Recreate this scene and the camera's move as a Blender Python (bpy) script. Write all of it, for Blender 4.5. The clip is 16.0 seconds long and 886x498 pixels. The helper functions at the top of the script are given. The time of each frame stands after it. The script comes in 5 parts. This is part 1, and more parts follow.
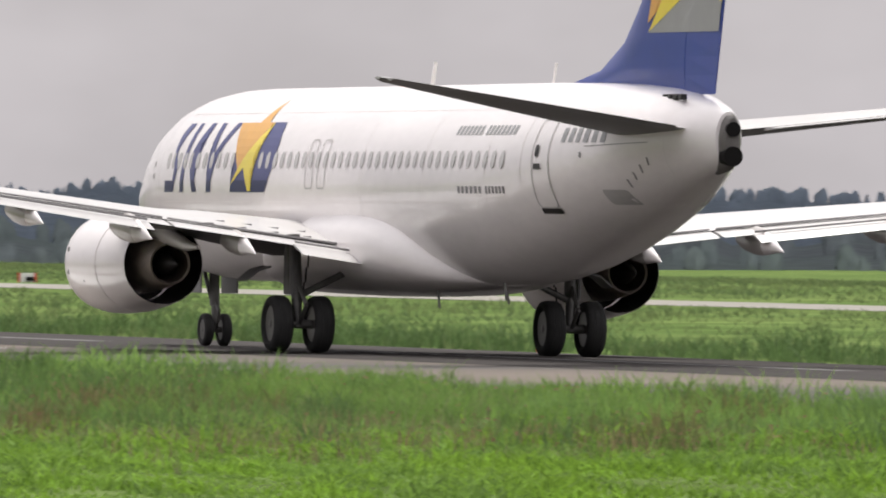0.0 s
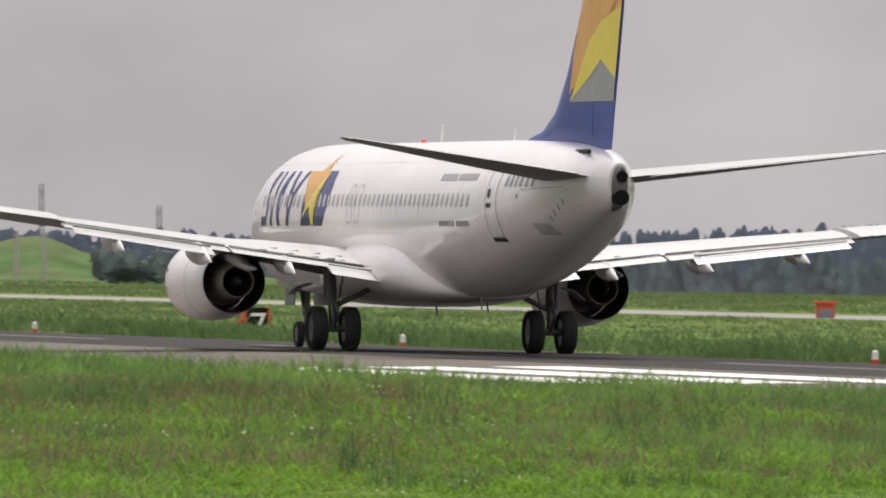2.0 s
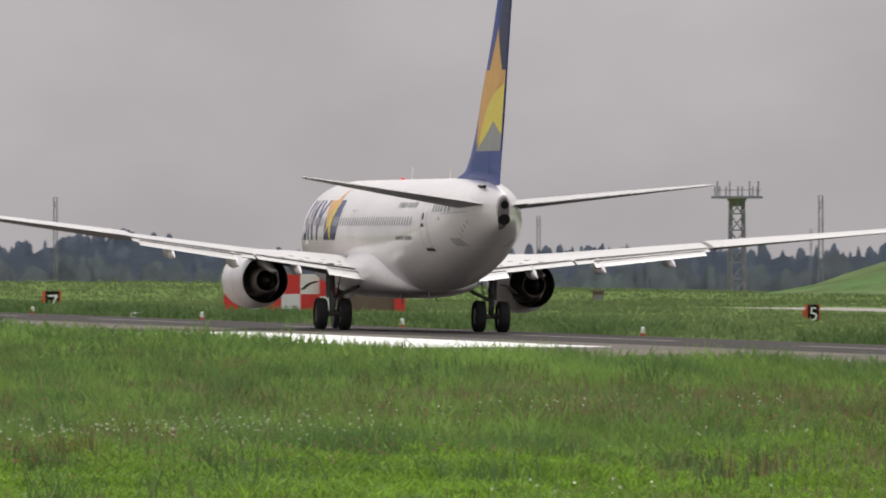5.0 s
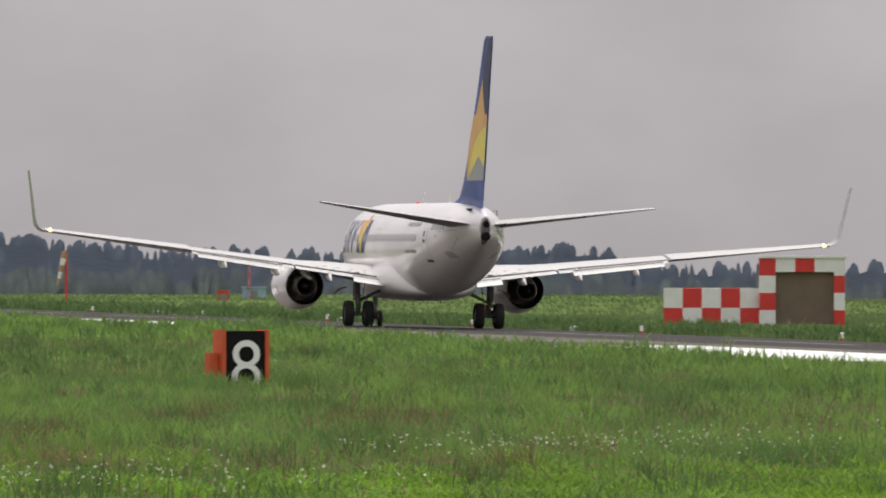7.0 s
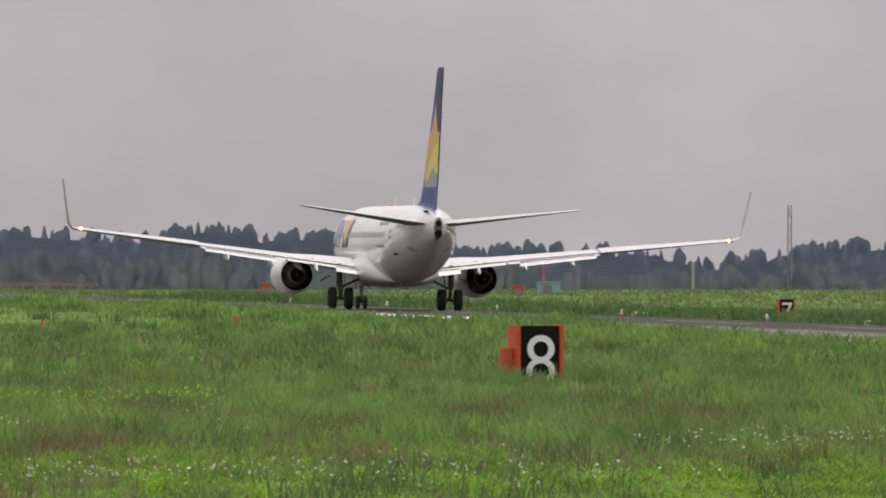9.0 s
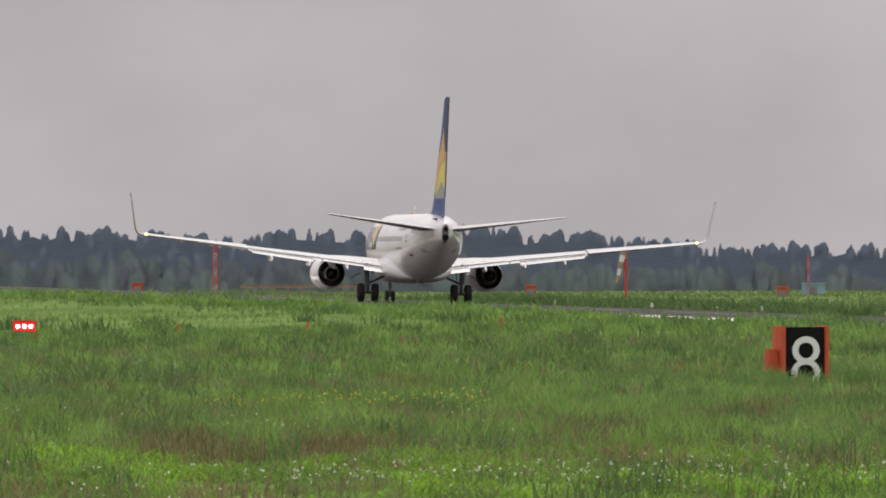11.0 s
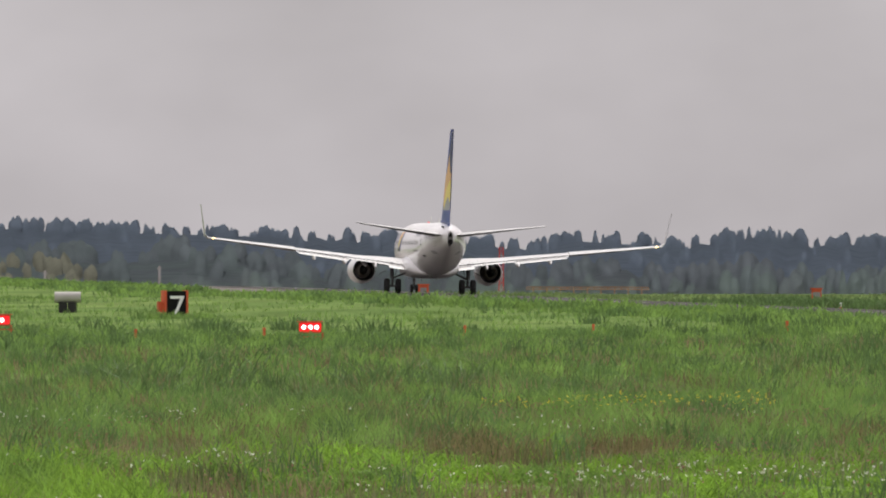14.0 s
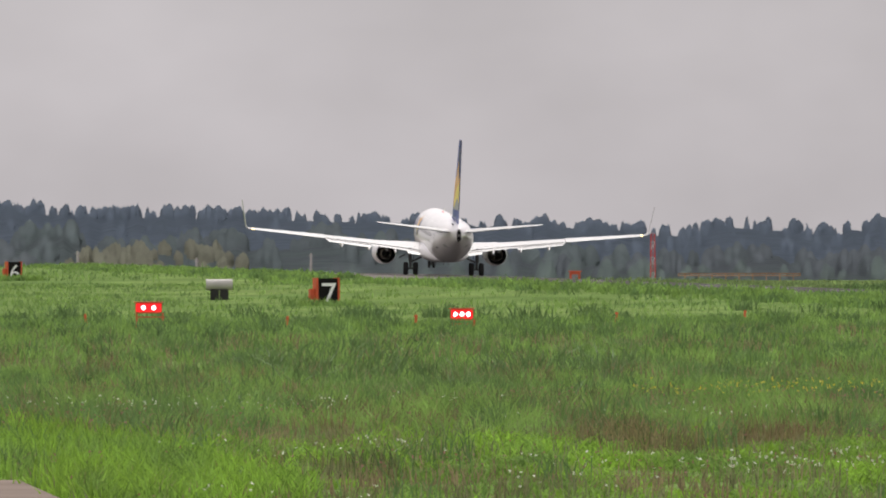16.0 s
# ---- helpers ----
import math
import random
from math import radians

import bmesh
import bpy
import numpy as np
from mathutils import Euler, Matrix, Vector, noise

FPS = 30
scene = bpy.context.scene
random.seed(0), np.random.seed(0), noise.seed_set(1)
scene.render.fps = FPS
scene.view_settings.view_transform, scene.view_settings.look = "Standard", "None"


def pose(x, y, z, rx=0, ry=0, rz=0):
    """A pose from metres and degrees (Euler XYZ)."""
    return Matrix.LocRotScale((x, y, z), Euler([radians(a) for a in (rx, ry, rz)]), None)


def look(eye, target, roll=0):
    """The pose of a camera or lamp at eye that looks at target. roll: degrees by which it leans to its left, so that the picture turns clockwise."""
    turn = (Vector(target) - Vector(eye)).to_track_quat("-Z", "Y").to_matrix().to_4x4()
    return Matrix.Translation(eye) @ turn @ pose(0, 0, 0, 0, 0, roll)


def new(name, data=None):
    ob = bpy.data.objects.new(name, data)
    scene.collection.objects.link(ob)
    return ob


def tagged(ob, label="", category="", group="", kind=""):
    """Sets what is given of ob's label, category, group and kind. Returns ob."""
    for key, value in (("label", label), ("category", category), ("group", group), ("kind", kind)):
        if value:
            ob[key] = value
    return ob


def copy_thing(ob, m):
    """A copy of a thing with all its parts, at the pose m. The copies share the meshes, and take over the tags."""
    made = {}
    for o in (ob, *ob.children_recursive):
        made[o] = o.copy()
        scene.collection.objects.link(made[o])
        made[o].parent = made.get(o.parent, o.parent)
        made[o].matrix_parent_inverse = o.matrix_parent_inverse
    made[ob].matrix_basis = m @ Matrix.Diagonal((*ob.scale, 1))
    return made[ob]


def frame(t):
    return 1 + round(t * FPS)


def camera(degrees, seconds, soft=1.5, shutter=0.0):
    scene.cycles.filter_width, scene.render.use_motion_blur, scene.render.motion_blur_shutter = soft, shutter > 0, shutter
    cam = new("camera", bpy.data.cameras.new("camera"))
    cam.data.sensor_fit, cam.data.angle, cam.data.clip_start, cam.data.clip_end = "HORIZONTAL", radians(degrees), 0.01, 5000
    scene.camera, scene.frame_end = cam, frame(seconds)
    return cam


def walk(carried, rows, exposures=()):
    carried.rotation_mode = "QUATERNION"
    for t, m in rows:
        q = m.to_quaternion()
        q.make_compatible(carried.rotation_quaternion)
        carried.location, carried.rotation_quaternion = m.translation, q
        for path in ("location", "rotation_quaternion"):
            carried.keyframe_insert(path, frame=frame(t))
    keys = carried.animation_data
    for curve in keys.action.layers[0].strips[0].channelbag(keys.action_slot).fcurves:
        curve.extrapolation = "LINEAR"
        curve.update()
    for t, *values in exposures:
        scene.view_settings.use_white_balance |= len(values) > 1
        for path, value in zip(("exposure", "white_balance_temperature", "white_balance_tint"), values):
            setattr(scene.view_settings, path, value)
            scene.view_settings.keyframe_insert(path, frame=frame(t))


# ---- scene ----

# World: the camera stands at x = 0, y = 0; the runway runs along +y with its centreline at x = RX.
EYE = (0.0, 0.0, 3.354)
RX = 84.27
FAR_EDGE = 101.5
# seconds, distance of the main wheels along the runway, heading, elevation and roll of the camera in degrees
TRACK = [
    (0, 270.74, 17.3259, -0.2488, 0.102), (0.5, 290.72, 16.2560, -0.2221, 0.062), (1, 311.04, 15.2431, -0.1861, -0.009),
    (1.5, 331.81, 14.2772, -0.1524, 0.054), (2, 353.14, 13.4284, -0.1100, 0.022), (2.5, 375.11, 12.6780, -0.0887, -0.012),
    (3, 397.78, 11.9980, -0.0536, -0.039), (5.5, 522.75, 9.3202, -0.0327, -0.014), (6, 550.11, 8.8967, 0.0005, 0.008),
    (6.5, 578.22, 8.4377, 0.0089, 0.026), (7, 607.06, 7.9830, 0.0064, 0.046), (7.5, 636.60, 7.5938, -0.0003, -0.036),
    (8, 666.81, 7.3032, -0.0218, 0.027), (8.5, 697.63, 7.0510, -0.0266, 0.041), (9, 729.05, 6.7886, -0.0146, -0.031),
    (9.5, 761.02, 6.4894, 0.0026, -0.063), (12, 928.25, 5.3001, -0.0087, -0.112), (12.5, 963.09, 5.1140, 0.0048, -0.015),
    (13, 998.42, 4.9408, 0.0255, -0.020), (13.5, 1034.26, 4.7582, 0.0280, -0.088), (14, 1070.67, 4.5536, 0.0037, 0.041),
    (14.5, 1107.71, 4.3707, -0.0103, 0.031), (15, 1145.47, 4.2176, -0.0262, 0.085), (15.5, 1184.05, 4.0729, -0.0603, 0.004),
    (16, 1223.58, 3.9387, -0.0494, -0.088)]


def toward(az, el, r=1000.0):
    a, e = radians(az), radians(el)
    return (EYE[0] + r * math.sin(a) * math.cos(e), EYE[1] + r * math.cos(a) * math.cos(e), EYE[2] + r * math.sin(e))


cam = camera(3.594, 16.0, soft=1.9, shutter=0.22)
walk(cam, [(t, look(EYE, toward(az, el), roll)) for t, s, az, el, roll in TRACK],
     [(0, 0.12), (1.5, 0.0), (3, -0.14), (5.5, -0.2), (7, -0.16), (9.5, -0.14), (12.5, -0.09), (16, 0.03)])

# ---- light: a bright overcast sky with a veiled sun ----
SUN_AZ, SUN_EL = 12.0, 55.0
world = bpy.data.worlds.new("overcast_sky")
scene.world = world
world.use_nodes = True
wn, wl = world.node_tree.nodes, world.node_tree.links
wn.clear()
w_out = wn.new("ShaderNodeOutputWorld")
w_bg = wn.new("ShaderNodeBackground")
w_sky = wn.new("ShaderNodeTexSky")
w_sky.sky_type = 'NISHITA'
w_sky.sun_disc = False
w_sky.sun_elevation = radians(SUN_EL)
w_sky.sun_rotation = radians(SUN_AZ)
w_dim = wn.new("ShaderNodeVectorMath")
w_dim.operation = 'SCALE'
w_dim.inputs["Scale"].default_value = 0.10
w_tc = wn.new("ShaderNodeTexCoord")
w_sep = wn.new("ShaderNodeSeparateXYZ")
w_ramp = wn.new("ShaderNodeValToRGB")
w_ramp.color_ramp.elements[0].position = 0.0
w_ramp.color_ramp.elements[0].color = (0.492, 0.466, 0.492, 1)
w_ramp.color_ramp.elements[1].position = 1.0
w_ramp.color_ramp.elements[1].color = (1.42, 1.39, 1.41, 1)
w_mid = w_ramp.color_ramp.elements.new(0.25)
w_mid.color = (0.71, 0.675, 0.695, 1)
w_map = wn.new("ShaderNodeMapping")
w_map.inputs["Scale"].default_value = (34, 34, 62)
w_noise = wn.new("ShaderNodeTexNoise")
w_noise.inputs["Scale"].default_value = 1.0
w_noise.inputs["Detail"].default_value = 4
w_cl = wn.new("ShaderNodeMapRange")
w_cl.inputs["From Min"].default_value = 0.3
w_cl.inputs["From Max"].default_value = 0.7
w_cl.inputs["To Min"].default_value = 0.88
w_cl.inputs["To Max"].default_value = 1.11
w_mul = wn.new("ShaderNodeVectorMath")
w_mul.operation = 'SCALE'
w_mix = wn.new("ShaderNodeMix")
w_mix.data_type = 'RGBA'
w_mix.inputs["Factor"].default_value = 0.93
wl.new(w_sky.outputs[0], w_dim.inputs[0])
wl.new(w_tc.outputs["Generated"], w_sep.inputs[0])
wl.new(w_sep.outputs["Z"], w_ramp.inputs[0])
wl.new(w_tc.outputs["Generated"], w_map.inputs[0])
wl.new(w_map.outputs[0], w_noise.inputs["Vector"])
wl.new(w_noise.outputs[0], w_cl.inputs[0])
wl.new(w_ramp.outputs[0], w_mul.inputs[0])
wl.new(w_cl.outputs[0], w_mul.inputs["Scale"])
wl.new(w_dim.outputs[0], w_mix.inputs["A"])
wl.new(w_mul.outputs[0], w_mix.inputs["B"])
wl.new(w_mix.outputs["Result"], w_bg.inputs["Color"])
w_bg.inputs["Strength"].default_value = 1.0
wl.new(w_bg.outputs[0], w_out.inputs[0])

sun_data = bpy.data.lights.new("sun", 'SUN')
sun_data.energy = 3.3
sun_data.angle = radians(14)
sun_data.color = (1.0, 0.96, 0.9)
sun = new("sun", sun_data)
_a, _e = radians(SUN_AZ), radians(SUN_EL)
sun.matrix_world = look((300 * math.sin(_a) * math.cos(_e), 300 * math.cos(_a) * math.cos(_e), 300 * math.sin(_e)), (0, 0, 0))


# ---- materials ----
def mat(name, color, rough=0.5, metal=0.0, var=0.12, scale=2.0, fine=30.0, bump=0.0, spec=0.5, coat=0.0, emit=None, strength=0.0,
        second=None, mixscale=0.5, island=0.0, stretch=None, random_amount=0.0, translucent=0.0, even=None):
    """A procedural surface: a base colour that varies at two scales, with fine relief."""
    m = bpy.data.materials.new(name)
    m.use_nodes = True
    n, l = m.node_tree.nodes, m.node_tree.links
    b = n["Principled BSDF"]
    b.inputs["Roughness"].default_value = rough
    b.inputs["Metallic"].default_value = metal
    b.inputs["Specular IOR Level"].default_value = spec
    b.inputs["Coat Weight"].default_value = coat
    b.inputs["Coat Roughness"].default_value = 0.08
    tc = n.new("ShaderNodeTexCoord")
    vec = tc.outputs["Object"]
    if stretch:
        mp = n.new("ShaderNodeMapping")
        mp.inputs["Scale"].default_value = stretch
        l.new(vec, mp.inputs[0])
        vec = mp.outputs[0]
    n1 = n.new("ShaderNodeTexNoise")
    n1.inputs["Scale"].default_value = scale
    n1.inputs["Detail"].default_value = 5
    n2 = n.new("ShaderNodeTexNoise")
    n2.inputs["Scale"].default_value = fine
    n2.inputs["Detail"].default_value = 3
    l.new(vec, n1.inputs["Vector"])
    l.new(vec, n2.inputs["Vector"])
    add = n.new("ShaderNodeMath")
    add.operation = 'MULTIPLY_ADD'
    add.inputs[1].default_value = 0.35
    l.new(n2.outputs[0], add.inputs[0])
    l.new(n1.outputs[0], add.inputs[2])
    rng = n.new("ShaderNodeMapRange")
    rng.inputs["From Min"].default_value = 0.42
    rng.inputs["From Max"].default_value = 0.93
    rng.inputs["To Min"].default_value = 1 - var
    rng.inputs["To Max"].default_value = 1 + var
    l.new(add.outputs[0], rng.inputs[0])
    val = rng.outputs[0]
    if island or random_amount:
        src_node = n.new("ShaderNodeNewGeometry") if island else n.new("ShaderNodeObjectInfo")
        r2 = n.new("ShaderNodeMapRange")
        amount = island or random_amount
        r2.inputs["To Min"].default_value = 1 - amount
        r2.inputs["To Max"].default_value = 1 + amount
        l.new(src_node.outputs["Random Per Island" if island else "Random"], r2.inputs[0])
        mm = n.new("ShaderNodeMath")
        mm.operation = 'MULTIPLY'
        l.new(val, mm.inputs[0])
        l.new(r2.outputs[0], mm.inputs[1])
        val = mm.outputs[0]
    col = n.new("ShaderNodeVectorMath")
    col.operation = 'SCALE'
    col.inputs[0].default_value = color[:3]
    if second:
        n3 = n.new("ShaderNodeTexNoise")
        n3.inputs["Scale"].default_value = mixscale
        n3.inputs["Detail"].default_value = 4
        l.new(vec, n3.inputs["Vector"])
        r3 = n.new("ShaderNodeMapRange")
        r3.inputs["From Min"].default_value = 0.42
        r3.inputs["From Max"].default_value = 0.6
        l.new(n3.outputs[0], r3.inputs[0])
        mx = n.new("ShaderNodeMix")
        mx.data_type = 'RGBA'
        mx.inputs["A"].default_value = (*color[:3], 1)
        mx.inputs["B"].default_value = (*second[:3], 1)
        l.new(r3.outputs[0], mx.inputs["Factor"])
        l.new(mx.outputs["Result"], col.inputs[0])
    l.new(val, col.inputs["Scale"])
    l.new(col.outputs[0], b.inputs["Base Color"])
    if bump:
        bp = n.new("ShaderNodeBump")
        bp.inputs["Strength"].default_value = bump
        bp.inputs["Distance"].default_value = 0.02
        l.new(n2.outputs[0], bp.inputs["Height"])
        l.new(bp.outputs[0], b.inputs["Normal"])
    if emit:
        b.inputs["Emission Color"].default_value = (*emit, 1)
        b.inputs["Emission Strength"].default_value = strength
    if translucent:
        tr = n.new("ShaderNodeBsdfTranslucent")
        l.new(col.outputs[0], tr.inputs["Color"])
        ms = n.new("ShaderNodeMixShader")
        ms.inputs[0].default_value = translucent
        l.new(b.outputs[0], ms.inputs[1])
        l.new(tr.outputs[0], ms.inputs[2])
        l.new(ms.outputs[0], n["Material Output"].inputs["Surface"])
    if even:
        # a leaf mass: one fixed normal lights every leaf as the crown's open side
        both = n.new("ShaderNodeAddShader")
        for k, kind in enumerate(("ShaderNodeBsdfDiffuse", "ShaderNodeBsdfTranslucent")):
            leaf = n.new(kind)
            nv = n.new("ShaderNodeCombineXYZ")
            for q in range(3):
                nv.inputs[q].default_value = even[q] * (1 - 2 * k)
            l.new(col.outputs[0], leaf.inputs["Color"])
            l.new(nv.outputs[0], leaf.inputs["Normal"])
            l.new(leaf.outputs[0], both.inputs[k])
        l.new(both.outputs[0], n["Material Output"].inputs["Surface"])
    return m


WHITE = mat("white_aircraft_paint", (0.83, 0.785, 0.78), 0.3, var=0.085, scale=0.6, fine=6, coat=0.45, stretch=(1, 0.35, 1))
FAIRSHADE = mat("shaded_fairing_grey", (0.50, 0.47, 0.45), 0.34, var=0.14, scale=0.8, fine=6, coat=0.3, stretch=(1, 0.3, 1))
WINGW = mat("light_grey_wing_paint", (0.47, 0.455, 0.45), 0.42, var=0.08, scale=0.8, fine=9, coat=0.2)
# wing grey darkened to carry the shade on undersides, also on gear doors
UNDER = mat("shade_darkened_grey", (0.17, 0.165, 0.165), 0.5, var=0.1, scale=0.8, fine=9)
BLUE = mat("livery_blue", (0.028, 0.055, 0.27), 0.42, var=0.08, scale=0.7, fine=8, coat=0.12, spec=0.35)
# paints the horizon reflection on stroke feet; also colours the fin tip's rear
DARKBLUE = mat("darkened_livery_blue", (0.016, 0.022, 0.085), 0.45, var=0.08, coat=0.05, spec=0.3)
GOLD = mat("livery_gold", (0.72, 0.36, 0.05), 0.35, var=0.06, coat=0.2)
YELLOW = mat("livery_yellow", (0.78, 0.62, 0.03), 0.35, var=0.05, coat=0.2)
GREY = mat("livery_grey", (0.27, 0.27, 0.27), 0.35, var=0.05, coat=0.2)
SEAM = mat("panel_seam", (0.24, 0.23, 0.23), 0.6, var=0.1)
PALESEAM = mat("pale_skin_seam", (0.77, 0.73, 0.72), 0.4, var=0.05)
DOORSEAM = mat("door_seam", (0.47, 0.45, 0.44), 0.5, var=0.08)
SLATE = mat("livery_slate_blue", (0.05, 0.058, 0.185), 0.42, var=0.08, scale=0.7, fine=8, coat=0.15, spec=0.35)
COREMETAL = mat("heat_stained_core_metal", (0.36, 0.31, 0.265), 0.42, 0.35, var=0.25, scale=2.5, fine=14)
DARK = mat("dark_metal", (0.035, 0.033, 0.033), 0.5, 0.6, var=0.2)
STEEL = mat("grey_gear_steel", (0.13, 0.125, 0.12), 0.45, 0.35, var=0.2, scale=5)
RUBBER = mat("tyre_rubber", (0.022, 0.021, 0.021), 0.85, var=0.3, scale=5, fine=60, bump=0.3)
RIM = mat("wheel_rim_metal", (0.10, 0.095, 0.09), 0.4, 0.6, var=0.2)
GLASSY = mat("cabin_window_glass", (0.50, 0.48, 0.47), 0.25, var=0.15, scale=0.5)
BEACON = mat("red_beacon", (0.6, 0.02, 0.02), 0.3, emit=(1, 0.02, 0.02), strength=0.4)
NAVLIGHT = mat("tail_light_glow", (0.9, 0.7, 0.3), 0.3, emit=(1.0, 0.62, 0.2), strength=4.0)
TAILMETAL = mat("dull_tail_metal", (0.14, 0.13, 0.125), 0.5, 0.3, var=0.25, scale=3)
# distance haze is mixed into this orange for the far aerial row
MUTED = mat("muted_orange_paint", (0.42, 0.25, 0.16), 0.6, var=0.15, scale=1)
ORANGE = mat("signal_orange_paint", (0.62, 0.10, 0.035), 0.55, var=0.15, scale=4, fine=40)
BLACK = mat("matt_black_panel", (0.012, 0.011, 0.011), 0.7, var=0.2, spec=0.1)
SIGNWHITE = mat("white_reflective_figure", (0.91, 0.90, 0.88), 0.5, var=0.06)
REDP = mat("red_check_paint", (0.62, 0.035, 0.03), 0.5, var=0.12, scale=1.5)
WHITEP = mat("white_check_paint", (0.78, 0.76, 0.75), 0.5, var=0.08, scale=1.5)
DULLRED = mat("weathered_red_paint", (0.36, 0.10, 0.09), 0.65, var=0.2, scale=0.8)
RUST = mat("brown_shutter", (0.17, 0.12, 0.085), 0.6, var=0.15, scale=1)
LAMPRED = mat("red_lamp_glow", (0.35, 0.01, 0.01), 0.3, emit=(1.0, 0.012, 0.02), strength=1.2)
LAMPHOT = mat("hot_lamp_glow", (0.9, 0.8, 0.8), 0.3, emit=(1.0, 0.78, 0.75), strength=4.5)
CONCRETE = mat("pale_concrete", (0.42, 0.39, 0.37), 0.8, var=0.15, scale=2, bump=0.2)
MASTGREY = mat("galvanised_mast", (0.23, 0.23, 0.26), 0.7, 0.0, var=0.1)
PALEBLUE = mat("pale_blue_wall", (0.30, 0.44, 0.50), 0.6, var=0.08)


# ---- mesh helpers ----
def mesh_object(name, bm, material, parent=None, label="", smooth=False):
    data = bpy.data.meshes.new(name)
    bm.to_mesh(data)
    bm.free()
    for mm in (material if isinstance(material, (list, tuple)) else [material]):
        data.materials.append(mm)
    if smooth:
        data.polygons.foreach_set("use_smooth", [True] * len(data.polygons))
        data.set_sharp_from_angle(angle=radians(38))
    ob = new(name, data)
    if parent:
        ob.parent = parent
    if label:
        ob["label"] = label
    return ob


def part(name, bm, material, parent, label="", smooth=False):
    return mesh_object(name, bm, material, parent, label, smooth)


def box(bm, lo, hi, bevel=0.0):
    vs = [bm.verts.new((x, y, z)) for x in (lo[0], hi[0]) for y in (lo[1], hi[1]) for z in (lo[2], hi[2])]
    fs = [bm.faces.new([vs[i] for i in q]) for q in ((0, 1, 3, 2), (4, 6, 7, 5), (0, 4, 5, 1), (2, 3, 7, 6), (0, 2, 6, 4), (1, 5, 7, 3))]
    if bevel:
        bmesh.ops.bevel(bm, geom=list({e for f in fs for e in f.edges}), offset=bevel, segments=2, affect='EDGES')
    return bm


def tube(bm, a, b, r0, r1=None, n=10, caps=True):
    r1 = r0 if r1 is None else r1
    a, b = Vector(a), Vector(b)
    q = (b - a).to_track_quat("Z", "Y").to_matrix()
    rings = []
    for p, r in ((a, r0), (b, r1)):
        rings.append([bm.verts.new(p + q @ Vector((r * math.cos(2 * math.pi * i / n), r * math.sin(2 * math.pi * i / n), 0))) for i in range(n)])
    for i in range(n):
        bm.faces.new((rings[0][i], rings[0][(i + 1) % n], rings[1][(i + 1) % n], rings[1][i]))
    if caps:
        bm.faces.new(rings[0][::-1])
        bm.faces.new(rings[1])
    return bm


def loft(bm, rings, close_ends=True):
    """A skin over rings of equal length (lists of points)."""
    vr = [[bm.verts.new(p) for p in ring] for ring in rings]
    n = len(vr[0])
    for a, b in zip(vr, vr[1:]):
        for i in range(n):
            bm.faces.new((a[i], a[(i + 1) % n], b[(i + 1) % n], b[i]))
    if close_ends:
        bm.faces.new(vr[0][::-1])
        bm.faces.new(vr[-1])
    bmesh.ops.recalc_face_normals(bm, faces=bm.faces[:])
    return bm


def spin(bm, profile, axis_point, n=36, close=False):
    """A body of revolution about the y axis through axis_point; profile: (y, radius)."""
    cx, cy, cz = axis_point
    rings = [[(cx + r * math.cos(2 * math.pi * i / n), cy + y, cz + r * math.sin(2 * math.pi * i / n)) for i in range(n)] for y, r in profile]
    return loft(bm, rings, close)


# ---- ground, runway, far woods ----
def smooth(a, b, x):
    k = min(1.0, max(0.0, (x - a) / (b - a)))
    return k * k * (3 - 2 * k)


# height of the turf bank beside the runway, along it
CREST_Y = [0, 164, 205, 235, 260, 285, 330, 352, 365, 385, 400, 410, 440, 460, 468, 490, 498, 580, 588, 612, 620, 642, 648, 676, 683, 697, 703, 728, 736, 806, 816, 905, 920, 1300]
CREST_Z = [0.50, 0.50, 0.56, 0.36, 0.40, 0.52, 0.35, 0.40, 0.52, 0.48, 0.48, 0.55, 0.72, 0.78, 0.30, 0.30, 0.68, 0.80, 0.16, 0.16, 0.80, 0.80, 0.14, 0.14, 0.76, 0.76, 0.14, 0.14, 0.72, 0.70, 0.20, 0.20, 0.66, 0.60]


def heights(x, y):
    """Height of the field: a bank of uneven turf beside the crowned runway; the land falls away far off."""
    x, y = np.asarray(x, float), np.asarray(y, float)
    k = np.clip((x - 57.5) / 4.0, 0, 1)
    bank = np.clip((x - 30) / 22.0, 0, 1)
    crest = np.interp(y, CREST_Y, CREST_Z) + 0.03 * np.sin(y / 5.0) + 0.03 * np.sin(y / 2.3)
    near = 0.42 + bank * (crest - 0.42)
    d = np.clip(x, 61.5, FAR_EDGE) - RX
    z = -0.012 * d - np.where(d > 0, 0.0014, 0.0006) * d * d
    z = np.where(x < 61.5, near + (z - near) * k * k * (3 - 2 * k), z)
    z = z - 0.13 * np.clip((x - FAR_EDGE) / 15.0, 0, 1)
    r = np.minimum(np.hypot(x, y), 2600)
    return z - 0.02 * np.maximum(0, np.minimum(x, 420) - 195) - 0.003 * np.maximum(0, r - 1300)


def terrain(x, y):
    return float(heights(x, y))


GRASS_SOIL = mat("grassy_soil", (0.095, 0.145, 0.046), 0.95, spec=0.0, var=0.35, scale=0.25, fine=4.0, bump=0.6, second=(0.13, 0.18, 0.06), mixscale=0.06)
ASPHALT = mat("weathered_runway_asphalt", (0.165, 0.14, 0.12), 0.9, spec=0.08, var=0.16, scale=0.3, fine=5.0, bump=0.3,
              second=(0.105, 0.096, 0.09), mixscale=0.05)
RUBBERED = mat("rubber_darkened_asphalt", (0.05, 0.045, 0.043), 0.9, spec=0.06, var=0.2, scale=0.4, fine=6.0, bump=0.25)
